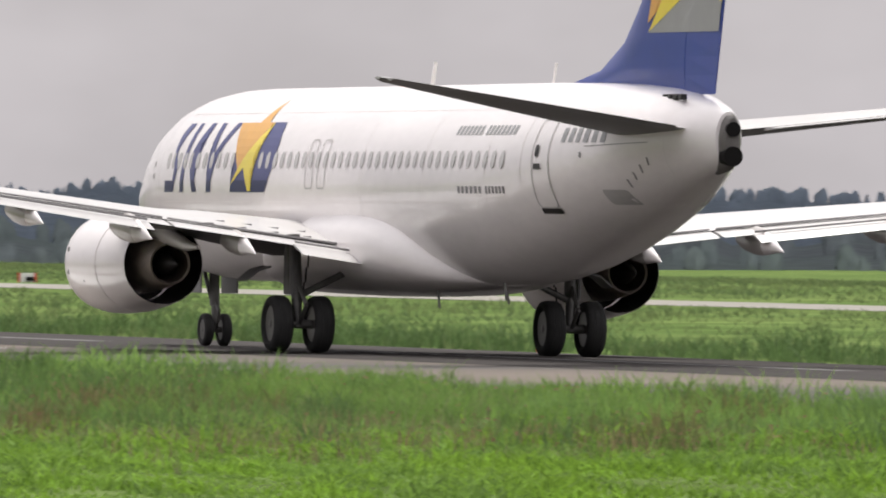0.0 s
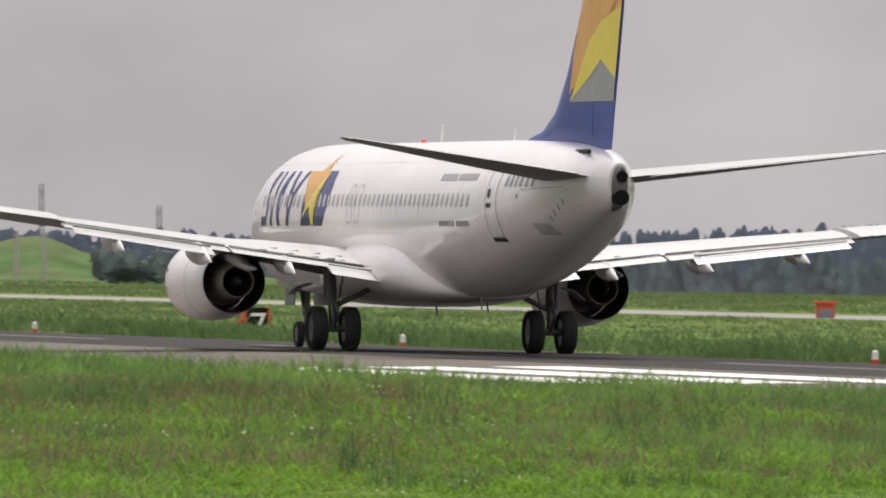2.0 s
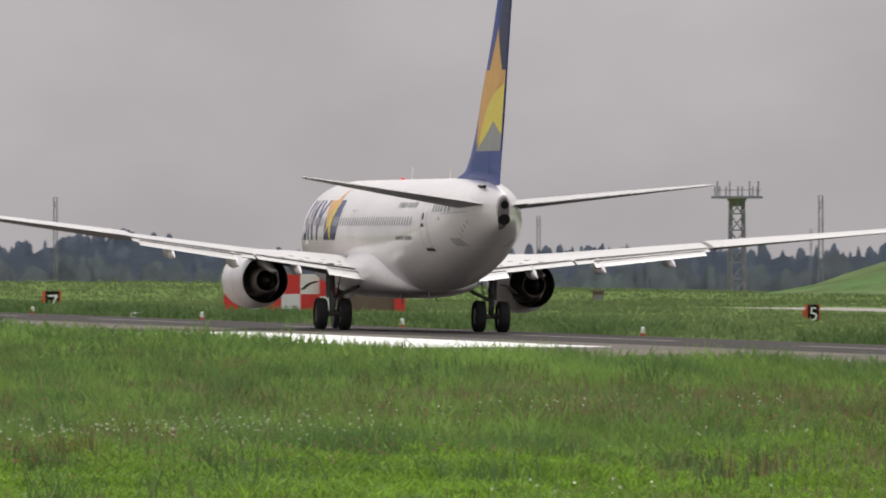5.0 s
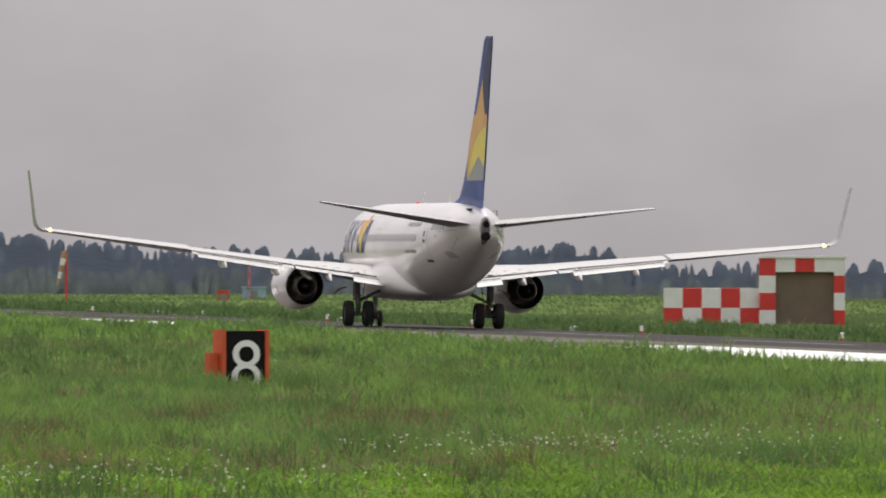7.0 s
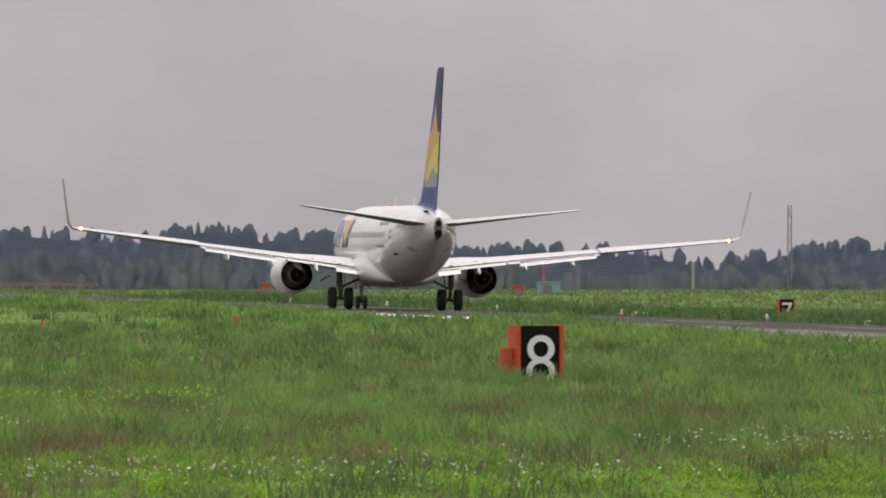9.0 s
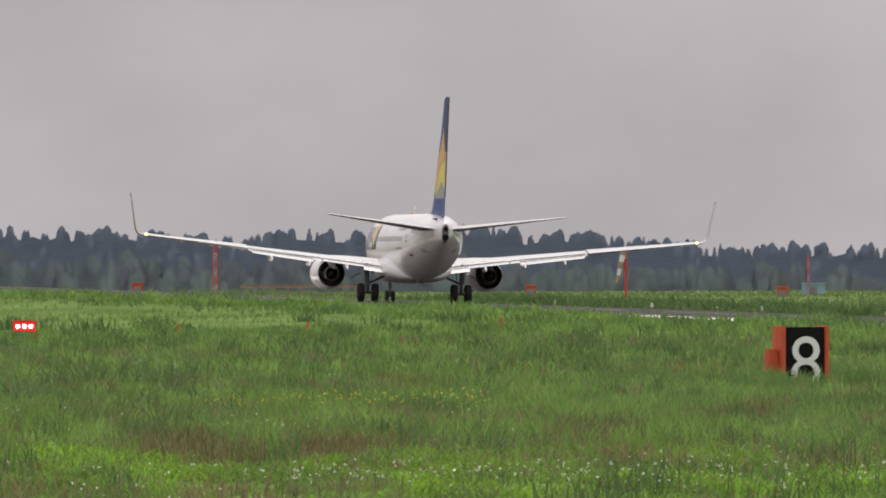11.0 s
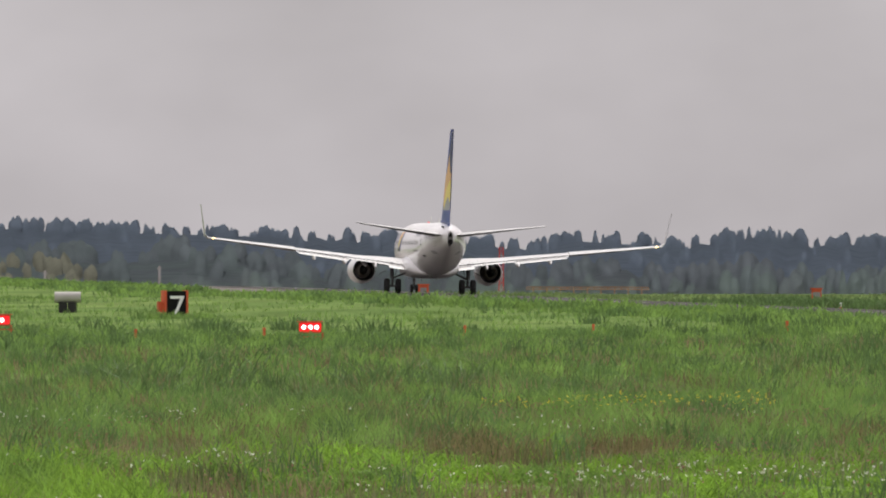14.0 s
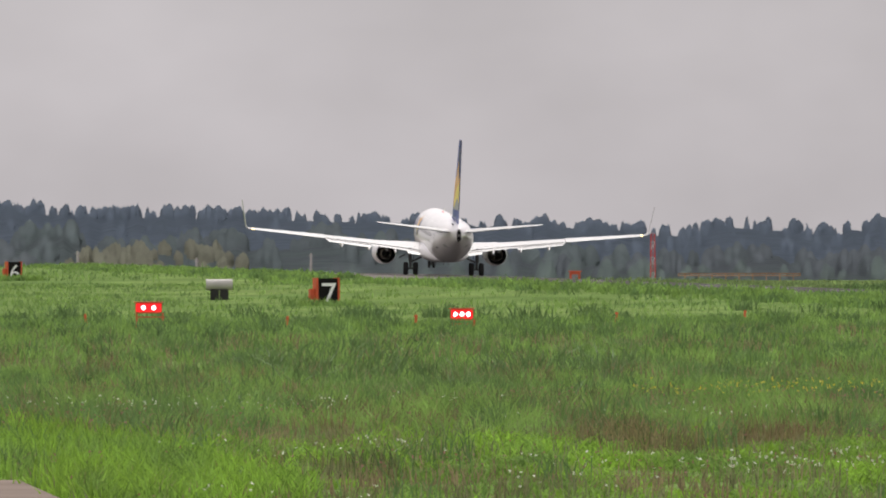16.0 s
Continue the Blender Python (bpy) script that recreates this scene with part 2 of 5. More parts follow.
MARKING = mat("worn_white_runway_paint", (0.80, 0.79, 0.77), 0.5, var=0.14, scale=1.2, fine=7.0)


def sheet(name, xs, ys, material, lift=0.0, height=terrain):
    verts = [(x, y, height(x, y) + lift) for y in ys for x in xs]
    nx = len(xs)
    faces = [(j * nx + i, j * nx + i + 1, (j + 1) * nx + i + 1, (j + 1) * nx + i) for j in range(len(ys) - 1) for i in range(nx - 1)]
    data = bpy.data.meshes.new(name)
    data.from_pydata(verts, [], faces)
    data.materials.append(material)
    data.polygons.foreach_set("use_smooth", [True] * len(faces))
    return new(name, data)


def steps(a, b, n):
    return [a + (b - a) * i / n for i in range(n + 1)]


gx = [-2500, -1200, -500, -200] + steps(-100, 25, 10) + steps(30, 50, 5) + steps(52, 61, 18) + [61.45, 61.5, 62.5, 73, 84, 90, 96, 100.5, 101.5, 101.55] + steps(103, 120, 8) + steps(130, 420, 29) + [600, 1000, 1800, 3000]
gy = [-1500, -500] + steps(-100, 1500, 400) + steps(1550, 2700, 23) + [3200, 4000, 4900]


def bed(x, y):
    z = terrain(x, y)
    return z - 0.12 if 61.48 < x < 101.52 else z


ground = tagged(sheet("ground", gx, gy, GRASS_SOIL, 0.0, bed), "flat airfield ground covered with rough green grass", "grass field", kind="structure")
rx_all = steps(61.5, FAR_EDGE, 32)
ry = steps(-200, 1900, 84)
runway = tagged(sheet("runway", rx_all, ry, ASPHALT), "weathered grey asphalt runway with a crowned surface", "runway", kind="structure")
rub = sheet("rubber_track", steps(RX - 5.0, FAR_EDGE - 0.6, 16), ry, RUBBERED, 0.004)
rub.parent = runway
rub["label"] = "dark rubber-stained wheel track"


WORN = mat("worn_centreline_paint", (0.075, 0.07, 0.067), 0.6, var=0.3, scale=1.5, fine=8.0)


def marking(x0, x1, y0, y1, paint=None):
    ob = sheet("paint_marking", steps(x0, x1, 4), steps(y0, y1, 6), paint or MARKING, 0.009)
    ob.parent = runway
    ob["label"] = "worn white painted runway stripe"


for k in range(28):
    marking(RX - 0.3, RX + 0.3, 195 + 50 * k, 225 + 50 * k, WORN)
for x0 in (69.6, 72.6, 75.6):
    marking(x0, x0 + 1.8, 278, 312)
marking(69.8, 76.6, 415, 485)
for x0 in (72.0, 75.4):
    marking(x0, x0 + 2.4, 625, 676)
marking(74.0, 76.4, 780, 815)
marking(73.6, 76.4, 848, 905)
marking(74.0, 76.4, 945, 965)
TAXI = mat("pale_taxiway_concrete", (0.22, 0.205, 0.175), 0.85, var=0.1, scale=0.2, fine=3.0, bump=0.2)
tagged(sheet("taxiway", steps(154, 161, 4), steps(200, 800, 30), TAXI, 0.02), "pale concrete taxiway beyond the far grass", "taxiway", kind="structure")


# ---- woods: clouds of small leaf clumps over trunks ----
def soup(name, tris, material, label, category):
    """One mesh from an array of triangles, n x 3 x 3."""
    n = len(tris)
    data = bpy.data.meshes.new(name)
    data.vertices.add(n * 3)
    data.vertices.foreach_set("co", np.ascontiguousarray(tris, dtype=np.float32).reshape(-1))
    data.loops.add(n * 3)
    data.loops.foreach_set("vertex_index", np.arange(n * 3, dtype=np.int32))
    data.polygons.add(n)
    data.polygons.foreach_set("loop_start", np.arange(0, n * 3, 3, dtype=np.int32))
    data.materials.append(material)
    data.update(calc_edges=True)
    return tagged(new(name, data), label, category, kind="stuff")


rng = np.random.default_rng(7)


def leaf_blobs(centres, radii, per, size):
    """Leaf triangles scattered over the shells of ellipsoids."""
    n = len(centres)
    d = rng.normal(size=(n, per, 3))
    d /= np.linalg.norm(d, axis=2, keepdims=True)
    k = rng.uniform(0.72, 1.06, size=(n, per, 1))
    c = centres[:, None, :] + d * k * radii[:, None, :]
    t = rng.normal(size=(n, per, 3, 3)) * size
    t = t - 0.75 * np.sum(t * d[:, :, None, :], axis=3, keepdims=True) * d[:, :, None, :]
    return (c[:, :, None, :] + t).reshape(-1, 3, 3)


_bm = bmesh.new()
bmesh.ops.create_icosphere(_bm, subdivisions=1, radius=1.0)
BALL_V = np.array([v.co[:] for v in _bm.verts])
BALL_F = np.array([[v.index for v in f.verts] for f in _bm.faces])
_bm.free()


def clumps(centres, radii, leaves, size):
    """Rough foliage masses: uneven closed lumps with loose leaves standing off them."""
    n = len(centres)
    v = BALL_V[None] * rng.uniform(0.66, 0.9, size=(n, len(BALL_V), 1)) * radii[:, None, :] + centres[:, None, :]
    return np.concatenate([v[:, BALL_F].reshape(-1, 3, 3), leaf_blobs(centres, radii, leaves, size)])


def bell(x, y, base, h, w, conifer, flakes, size):
    """A ragged crown that reaches to the ground, with loose leaf flakes on its skin."""
    n = 9
    fs = np.array([0.0, 0.2, 0.4, 0.58, 0.74, 0.87, 0.96, 1.0])
    if conifer:
        rr = w * (1.0 - fs) ** 0.75 * np.where(fs < 0.1, 0.7, 1.0) + 0.06
    else:
        rr = w * np.sqrt(np.maximum(0.004, 1 - (np.maximum(0, fs - 0.35) / 0.652) ** 2)) * (0.78 + 0.22 * np.minimum(1, fs / 0.4))
    a = np.arange(n) * 2 * math.pi / n
    jit = rng.uniform(0.84, 1.12, (len(fs), n))
    rad = rr[:, None] * jit
    zz = base + h * (fs[:, None] + rng.normal(0, 0.018, (len(fs), n)) * (fs[:, None] > 0))
    v = np.stack([x + rad * np.cos(a), y + rad * np.sin(a), zz], 2)
    q = np.roll(v, -1, axis=1)
    skin = np.concatenate([np.stack([v[:-1], q[:-1], q[1:]], 2).reshape(-1, 3, 3), np.stack([v[:-1], q[1:], v[1:]], 2).reshape(-1, 3, 3)])
    f = rng.uniform(0.1, 1.02, flakes) ** 0.8
    b = rng.uniform(0, 2 * math.pi, flakes)
    r = np.interp(f, fs, rr) * rng.uniform(0.95, 1.1, flakes)
    d = np.stack([np.cos(b), np.sin(b), 0.5 * f], 1)
    c = np.stack([x + r * np.cos(b), y + r * np.sin(b), base + h * f], 1)
    t = rng.normal(size=(flakes, 3, 3)) * size
    t = t - 0.7 * np.sum(t * d[:, None, :], axis=2, keepdims=True) * d[:, None, :]
    return np.concatenate([skin, c[:, None, :] + t])


def slope(tops, r0, r1, drop, az, f):
    """Place on a wooded slope that rises to just below the skyline (heading, share of the way up)."""
    ta, te = np.array(tops).T
    r = r0 + (r1 - r0) * f
    x, y = r * math.sin(radians(az)), r * math.cos(radians(az))
    base = terrain(x, y) - 0.3
    crown = EYE[2] + r * math.tan(radians(np.interp(az, ta, te) - drop)) + 0.4 * math.sin(az * 61)
    return x, y, base + max(0.0, crown - base) * smooth(0.0, 0.9, f)


def hillside(name, tops, r0, r1, drop, material, label):
    azs = steps(1.0, 20.6, 392)
    verts = [slope(tops, r0, r1, drop, az, j / 8) for j in range(9) for az in azs]
    n = len(azs)
    faces = [(j * n + i, j * n + i + 1, (j + 1) * n + i + 1, (j + 1) * n + i) for j in range(8) for i in range(n - 1)]
    data = bpy.data.meshes.new(name)
    data.from_pydata(verts, [], faces)
    data.materials.append(material)
    return tagged(new(name, data), label, "hillside", kind="structure")


def wood(tops, r0, r1, drop, count, az_lo, az_hi, h_lo, h_hi, size, conifer=0.2, lobes=2, top_share=0.3):
    """Crowns standing all over such a slope, many of them along its top."""
    out = []
    for k in range(count):
        az = rng.uniform(az_lo, az_hi)
        f = rng.uniform(0.86, 1.0) if k < top_share * count else rng.uniform(0.0, 0.9)
        x, y, z = slope(tops, r0, r1, drop, az, f)
        h = rng.uniform(h_lo, h_hi)
        w = h * rng.uniform(0.34, 0.5)
        if rng.random() < conifer:
            out.append(bell(x, y, z - 0.45 * h, 1.25 * h, 0.75 * w, True, 40, size))
        else:
            out.append(bell(x, y, z - 0.4 * h, 1.3 * h, 0.85 * w, False, 34, size))
            for q in range(lobes):
                b = rng.uniform(0, 6.283)
                e = rng.uniform(0.5, 0.8)
                out.append(bell(x + 0.8 * w * math.cos(b), y + 0.8 * w * math.sin(b), z - 0.4 * h, 1.3 * h * rng.uniform(0.7, 0.95), e * w, False, 18, size))
    return np.concatenate(out)


# far leaf masses share one fixed normal towards the open sky before them
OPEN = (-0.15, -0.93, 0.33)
# distance haze is mixed into both foliage colours as blue-grey
FAR_LEAF = mat("distant_hazed_foliage", (0.178, 0.213, 0.26), 0.95, var=0.13, scale=0.16, fine=0.9, island=0.02, spec=0.0, even=OPEN)
MID_LEAF = mat("mid_hazed_foliage", (0.18, 0.214, 0.212), 0.95, var=0.17, scale=0.2, fine=1.0, island=0.02, spec=0.0, second=(0.172, 0.192, 0.205), mixscale=0.02, even=OPEN)
SKYLINE = [(1.2, .12), (2.14, .14), (2.6, .11), (2.85, .115), (3.5, .095), (4.2, .07), (4.55, .06), (4.9, .035), (5.1, .07), (5.5, .04), (5.84, .085), (6.1, .045), (6.25, .055), (6.42, .025),
           (6.6, .026), (6.84, -.01), (7.3, .0), (7.66, -.012), (7.85, -.065), (8.1, -.03), (8.24, .01), (8.5, .01), (8.6, .016), (8.82, -.07), (9.5, -.06), (10.45, -.045), (11.2, -.05), (12.2, -.045),
           (12.6, -.06), (13.17, .025), (13.4, -.02), (13.64, -.06), (14.6, -.04), (15.25, -.02), (15.46, .015), (15.7, -.02), (15.92, .025), (16.2, -.02), (17, -.045), (18.2, -.04), (18.55, -.01), (19, -.03), (21, -.05)]
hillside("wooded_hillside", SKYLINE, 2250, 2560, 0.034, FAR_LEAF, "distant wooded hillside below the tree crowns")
soup("distant_wood", wood(SKYLINE, 2250, 2560, 0.034, 2100, 1.2, 20.4, 1.4, 2.7, 0.12, 0.4, 1, 0.45), FAR_LEAF, "distant wood along the horizon with blue haze in its colour", "woodland")
LOW = [(0.5, .08), (2.2, .08), (3.6, .05), (5, .0), (6, .0), (8, -.06), (10, -.075), (14, -.075), (17, -.09), (21, -.09)]
DOMES = [(2.4, 0.05, 0.12), (3.4, 0.05, 0.3), (5.27, 0.07, 0.11), (8.24, 0.085, 0.09), (11.3, 0.02, 0.25), (12.9, 0.03, 0.2)]
LOWLINE = [(a, np.interp(a, *zip(*LOW)) - 0.10 + 0.02 * math.sin(9 * a) + sum(u * math.exp(-((a - c) / w) ** 2) for c, u, w in DOMES)) for a in steps(0.5, 21, 260)]
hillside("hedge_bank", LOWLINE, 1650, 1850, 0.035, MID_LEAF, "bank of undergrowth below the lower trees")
soup("hedge_wood", wood(LOWLINE, 1650, 1850, 0.035, 900, 1.2, 20.4, 1.5, 3.6, 0.11, 0.04, 2, 0.35), MID_LEAF, "lower mixed trees and bushes before the wood, hazed grey-green in colour", "woodland")
# pale olive of the bushes' own, lightened further in colour for haze
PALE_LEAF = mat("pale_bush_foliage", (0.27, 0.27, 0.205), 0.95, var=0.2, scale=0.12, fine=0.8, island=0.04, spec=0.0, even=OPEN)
PALE_TOP = [(2.4, -.12), (2.5, -.07), (2.7, -.05), (2.9, -.045), (3.05, -.055), (3.12, -.1), (3.2, -.16)]
soup("pale_bushes", wood(PALE_TOP, 1520, 1600, 0.02, 70, 2.42, 3.13, 0.8, 1.7, 0.08, 0.0, 3, 0.3), PALE_LEAF, "pale olive bushes before the dark trees", "bushes")


def mound_height(x, y):
    """A turfed earth bank far beyond the taxiway."""
    a = math.degrees(math.atan2(x, y))
    r = math.hypot(x, y)
    u = (a - 11.78) * 17.45
    h = 3.5 * math.exp(-(u / 8.0) ** 2) if u < 0 else (1.4 * math.exp(-(u / 3.2) ** 2) + 2.1 * (1 - smooth(6, 26, u)))
    depth = math.exp(-((r - 1010) / 14.0) ** 2)
    return terrain(x, y) - 0.3 + h * depth + 0.15 * math.sin(x / 1.7) * math.sin(y / 2.3) * depth


HILL = mat("mound_turf", (0.09, 0.145, 0.058), 0.95, spec=0.0, var=0.3, scale=0.3, fine=3.0, bump=0.8, second=(0.12, 0.145, 0.072), mixscale=0.12)
tagged(sheet("earth_mound", steps(170, 245, 75), steps(940, 1050, 55), HILL, 0.0, mound_height), "grassy green earth mound beyond the taxiway", "mound", kind="structure")
_az = np.radians(rng.uniform(12.02, 12.42, 70))
_r = rng.uniform(960, 980, 70)
_bx, _by = _r * np.sin(_az), _r * np.cos(_az)
_c = np.stack([_bx, _by, heights(_bx, _by) + rng.uniform(0.4, 2.0, 70)], 1)
soup("mound_thicket", clumps(_c, rng.uniform(0.5, 0.95, (70, 1)) * np.ones((1, 3)), 110, 0.1), MID_LEAF, "dark green thicket in front of the earth mound", "bushes")


# ---- the airliner ----
def ac(xa, y, z):
    """From metres behind the nose, to the right and up, to the airliner's own space (origin under the main wheels, +y ahead)."""
    return Vector((y, 19.6 - xa, z))


airliner = tagged(new("airliner"), "white twin-engine passenger jet with blue tail rolling along the runway", "airplane")
FUS = [  # metres behind the nose, top, bottom, half width
    (0.0, 3.10, 3.02, 0.03), (0.25, 3.50, 2.62, 0.44), (0.8, 3.85, 2.28, 0.80), (1.6, 4.16, 1.98, 1.0), (2.4, 4.58, 1.78, 1.2), (3.2, 4.88, 1.64, 1.37),
    (4.4, 5.14, 1.52, 1.57), (5.6, 5.29, 1.44, 1.72), (7.0, 5.38, 1.40, 1.82), (8.5, 5.41, 1.40, 1.88), (10, 5.41, 1.40, 1.88), (14, 5.41, 1.40, 1.88), (18, 5.41, 1.40, 1.88), (22, 5.41, 1.40, 1.88),
    (24.5, 5.41, 1.40, 1.88), (26, 5.41, 1.43, 1.88), (27.5, 5.41, 1.52, 1.875), (29, 5.40, 1.70, 1.845), (30.5, 5.39, 1.95, 1.78), (32, 5.37, 2.26, 1.66),
    (33.5, 5.33, 2.60, 1.46), (35, 5.26, 2.98, 1.14), (36.2, 5.15, 3.30, 0.84), (37.1, 5.01, 3.54, 0.54), (37.7, 4.90, 3.68, 0.36), (38.0, 4.80, 3.80, 0.26)]
_fx = np.array([f[0] for f in FUS])


def fus_at(xa):
    return [float(np.interp(xa, _fx, [f[k] for f in FUS])) for k in (1, 2, 3)]


def skin_y(xa, z):
    top, bot, hw = fus_at(xa)
    c, hh = (top + bot) / 2, (top - bot) / 2
    return hw * math.sqrt(max(0.0, 1 - min(1.0, abs((z - c) / hh)) ** 2))


def fuselage_ring(xa, n=48):
    top, bot, hw = fus_at(xa)
    c, hh = (top + bot) / 2, (top - bot) / 2
    return [ac(xa, hw * math.sin(2 * math.pi * i / n), c + hh * math.cos(2 * math.pi * i / n)) for i in range(n)]


_stations = sorted(set([f[0] for f in FUS] + steps(22, 38, 32) + steps(0, 7, 14)))
fuselage = part("fuselage", loft(bmesh.new(), [fuselage_ring(x) for x in _stations]), WHITE, airliner, "glossy white fuselage skin", True)

# belly fairing
bm = bmesh.new()
rings = []
for xa, w, zt, zb in ((11.8, 0.5, 1.7, 1.42), (12.6, 1.35, 2.0, 1.27), (14, 1.95, 2.6, 1.18), (17, 2.12, 3.05, 1.15), (19.5, 2.12, 3.1, 1.16), (20.7, 2.1, 3.05, 1.18), (21.7, 2.04, 2.95, 1.2), (22.5, 1.94, 2.75, 1.24), (23.2, 1.7, 2.45, 1.29), (24.0, 1.2, 2.0, 1.35), (24.8, 0.3, 1.6, 1.43)):
    rings.append([ac(xa, w * math.copysign(abs(math.sin(a)) ** 0.75, math.sin(a)), (zt + zb) / 2 + (zt - zb) / 2 * math.copysign(abs(math.cos(a)) ** 0.8, math.cos(a))) for a in [2 * math.pi * i / 32 for i in range(32)]])
part("belly_fairing", loft(bm, rings), WHITE, airliner, "bulged white wing root fairing", True)


def on_skin(poly, side=-1, lift=0.012, cut=0.16, back=0.0):
    """A thin patch that follows the fuselage skin; poly: (metres behind the nose, height)."""
    bm = bmesh.new()
    bmesh.ops.triangulate(bm, faces=[bm.faces.new([bm.verts.new((p[0], 0, p[1])) for p in poly])])
    zs = [p[1] for p in poly]
    z = min(zs) + cut
    while z < max(zs):
        bmesh.ops.bisect_plane(bm, geom=bm.verts[:] + bm.edges[:] + bm.faces[:], plane_co=(0, 0, z), plane_no=(0, 0, 1))
        z += cut
    xs_ = [p[0] for p in poly]
    x = min(xs_) + 0.6
    while x < max(xs_):
        bmesh.ops.bisect_plane(bm, geom=bm.verts[:] + bm.edges[:] + bm.faces[:], plane_co=(x, 0, 0), plane_no=(1, 0, 0))
        x += 0.6
    for v in bm.verts:
        xa, zz = v.co.x, v.co.z
        v.co = ac(xa, side * (skin_y(xa, zz) + lift), zz)
    bmesh.ops.recalc_face_normals(bm, faces=bm.faces[:])
    for f in bm.faces:
        f.normal_update()
        if f.normal.x * side < 0:
            f.normal_flip()
    return bm


def rounded(x0, x1, z0, z1, r, n=4):
    out = []
    for cx, cz, a0 in ((x1 - r, z1 - r, 0), (x0 + r, z1 - r, 90), (x0 + r, z0 + r, 180), (x1 - r, z0 + r, 270)):
        out += [(cx + r * math.cos(radians(a0 + 90 * k / n)), cz + r * math.sin(radians(a0 + 90 * k / n))) for k in range(n + 1)]
    return out


def outline(name, x0, x1, z0, z1, r, w, side, parent, label=""):
    """A thin seam along a rounded rectangle on the skin."""
    o, i = rounded(x0, x1, z0, z1, r), rounded(x0 + w, x1 - w, z0 + w, z1 - w, max(0.02, r - w))
    bm = bmesh.new()
    def p(q):
        return bm.verts.new(ac(q[0], side * (skin_y(*q) + 0.014), q[1]))
    def dense(loop):
        out = []
        for a, b in zip(loop, loop[1:] + loop[:1]):
            n = max(1, int(math.dist(a, b) / 0.2)) if math.dist(a, b) > 0.25 else 1
            out += [(a[0] + (b[0] - a[0]) * k / 8, a[1] + (b[1] - a[1]) * k / 8) for k in range(8)] if n > 1 else [a]
        return out
    vo, vi = [p(q) for q in dense(o)], [p(q) for q in dense(i)]
    n = min(len(vo), len(vi))
    for k in range(n):
        bm.faces.new((vo[k], vo[(k + 1) % n], vi[(k + 1) % n], vi[k]))
    return part(name, bm, DOORSEAM, parent, label)


# cabin windows on both sides
window_mesh = {}
for side in (-1, 1):
    bm = on_skin(rounded(20 - 0.125, 20 + 0.125, 3.70, 4.05, 0.12, 3), side, 0.010, 0.12)
    window_mesh[side] = bm
for side in (-1, 1):
    data = bpy.data.meshes.new("window")
    window_mesh[side].to_mesh(data)
    window_mesh[side].free()
    data.materials.append(GLASSY)
    for k in range(47):
        xa = 6.2 + 0.508 * k
        w = new("window", data)
        w.parent = fuselage
        w.location = (-side * (skin_y(20, 3.87) - skin_y(xa, 3.87)), 20 - xa, 0)
    for x in (16.87, 17.72):
        outline("emergency_exit", x - 0.27, x + 0.27, 3.28, 4.30, 0.12, 0.035, side, fuselage, "seam of an overwing emergency exit")
    outline("cabin_door", 31.2, 32.06, 2.92, 4.68, 0.16, 0.04, side, fuselage, "seam of the closed rear cabin door")
    part("door_sill", on_skin([(31.25, 2.83), (32.05, 2.83), (32.05, 2.93), (31.25, 2.93)], side, 0.02), DARK, fuselage, "dark scuffed door sill")
    part("door_handle", on_skin([(31.32, 3.68), (31.66, 3.68), (31.66, 3.79), (31.32, 3.79)], side, 0.02), DARK, fuselage, "dark door handle recess")
    part("door_window", on_skin(rounded(31.36, 31.54, 3.92, 4.16, 0.08, 3), side, 0.02), DARK, fuselage)


# livery on the sides: slanted blue bars and a star, plain bars for writing
def shear(pts, k=0.55, z0=3.23):
    return [(x + k * (z - z0), z) for x, z in pts]


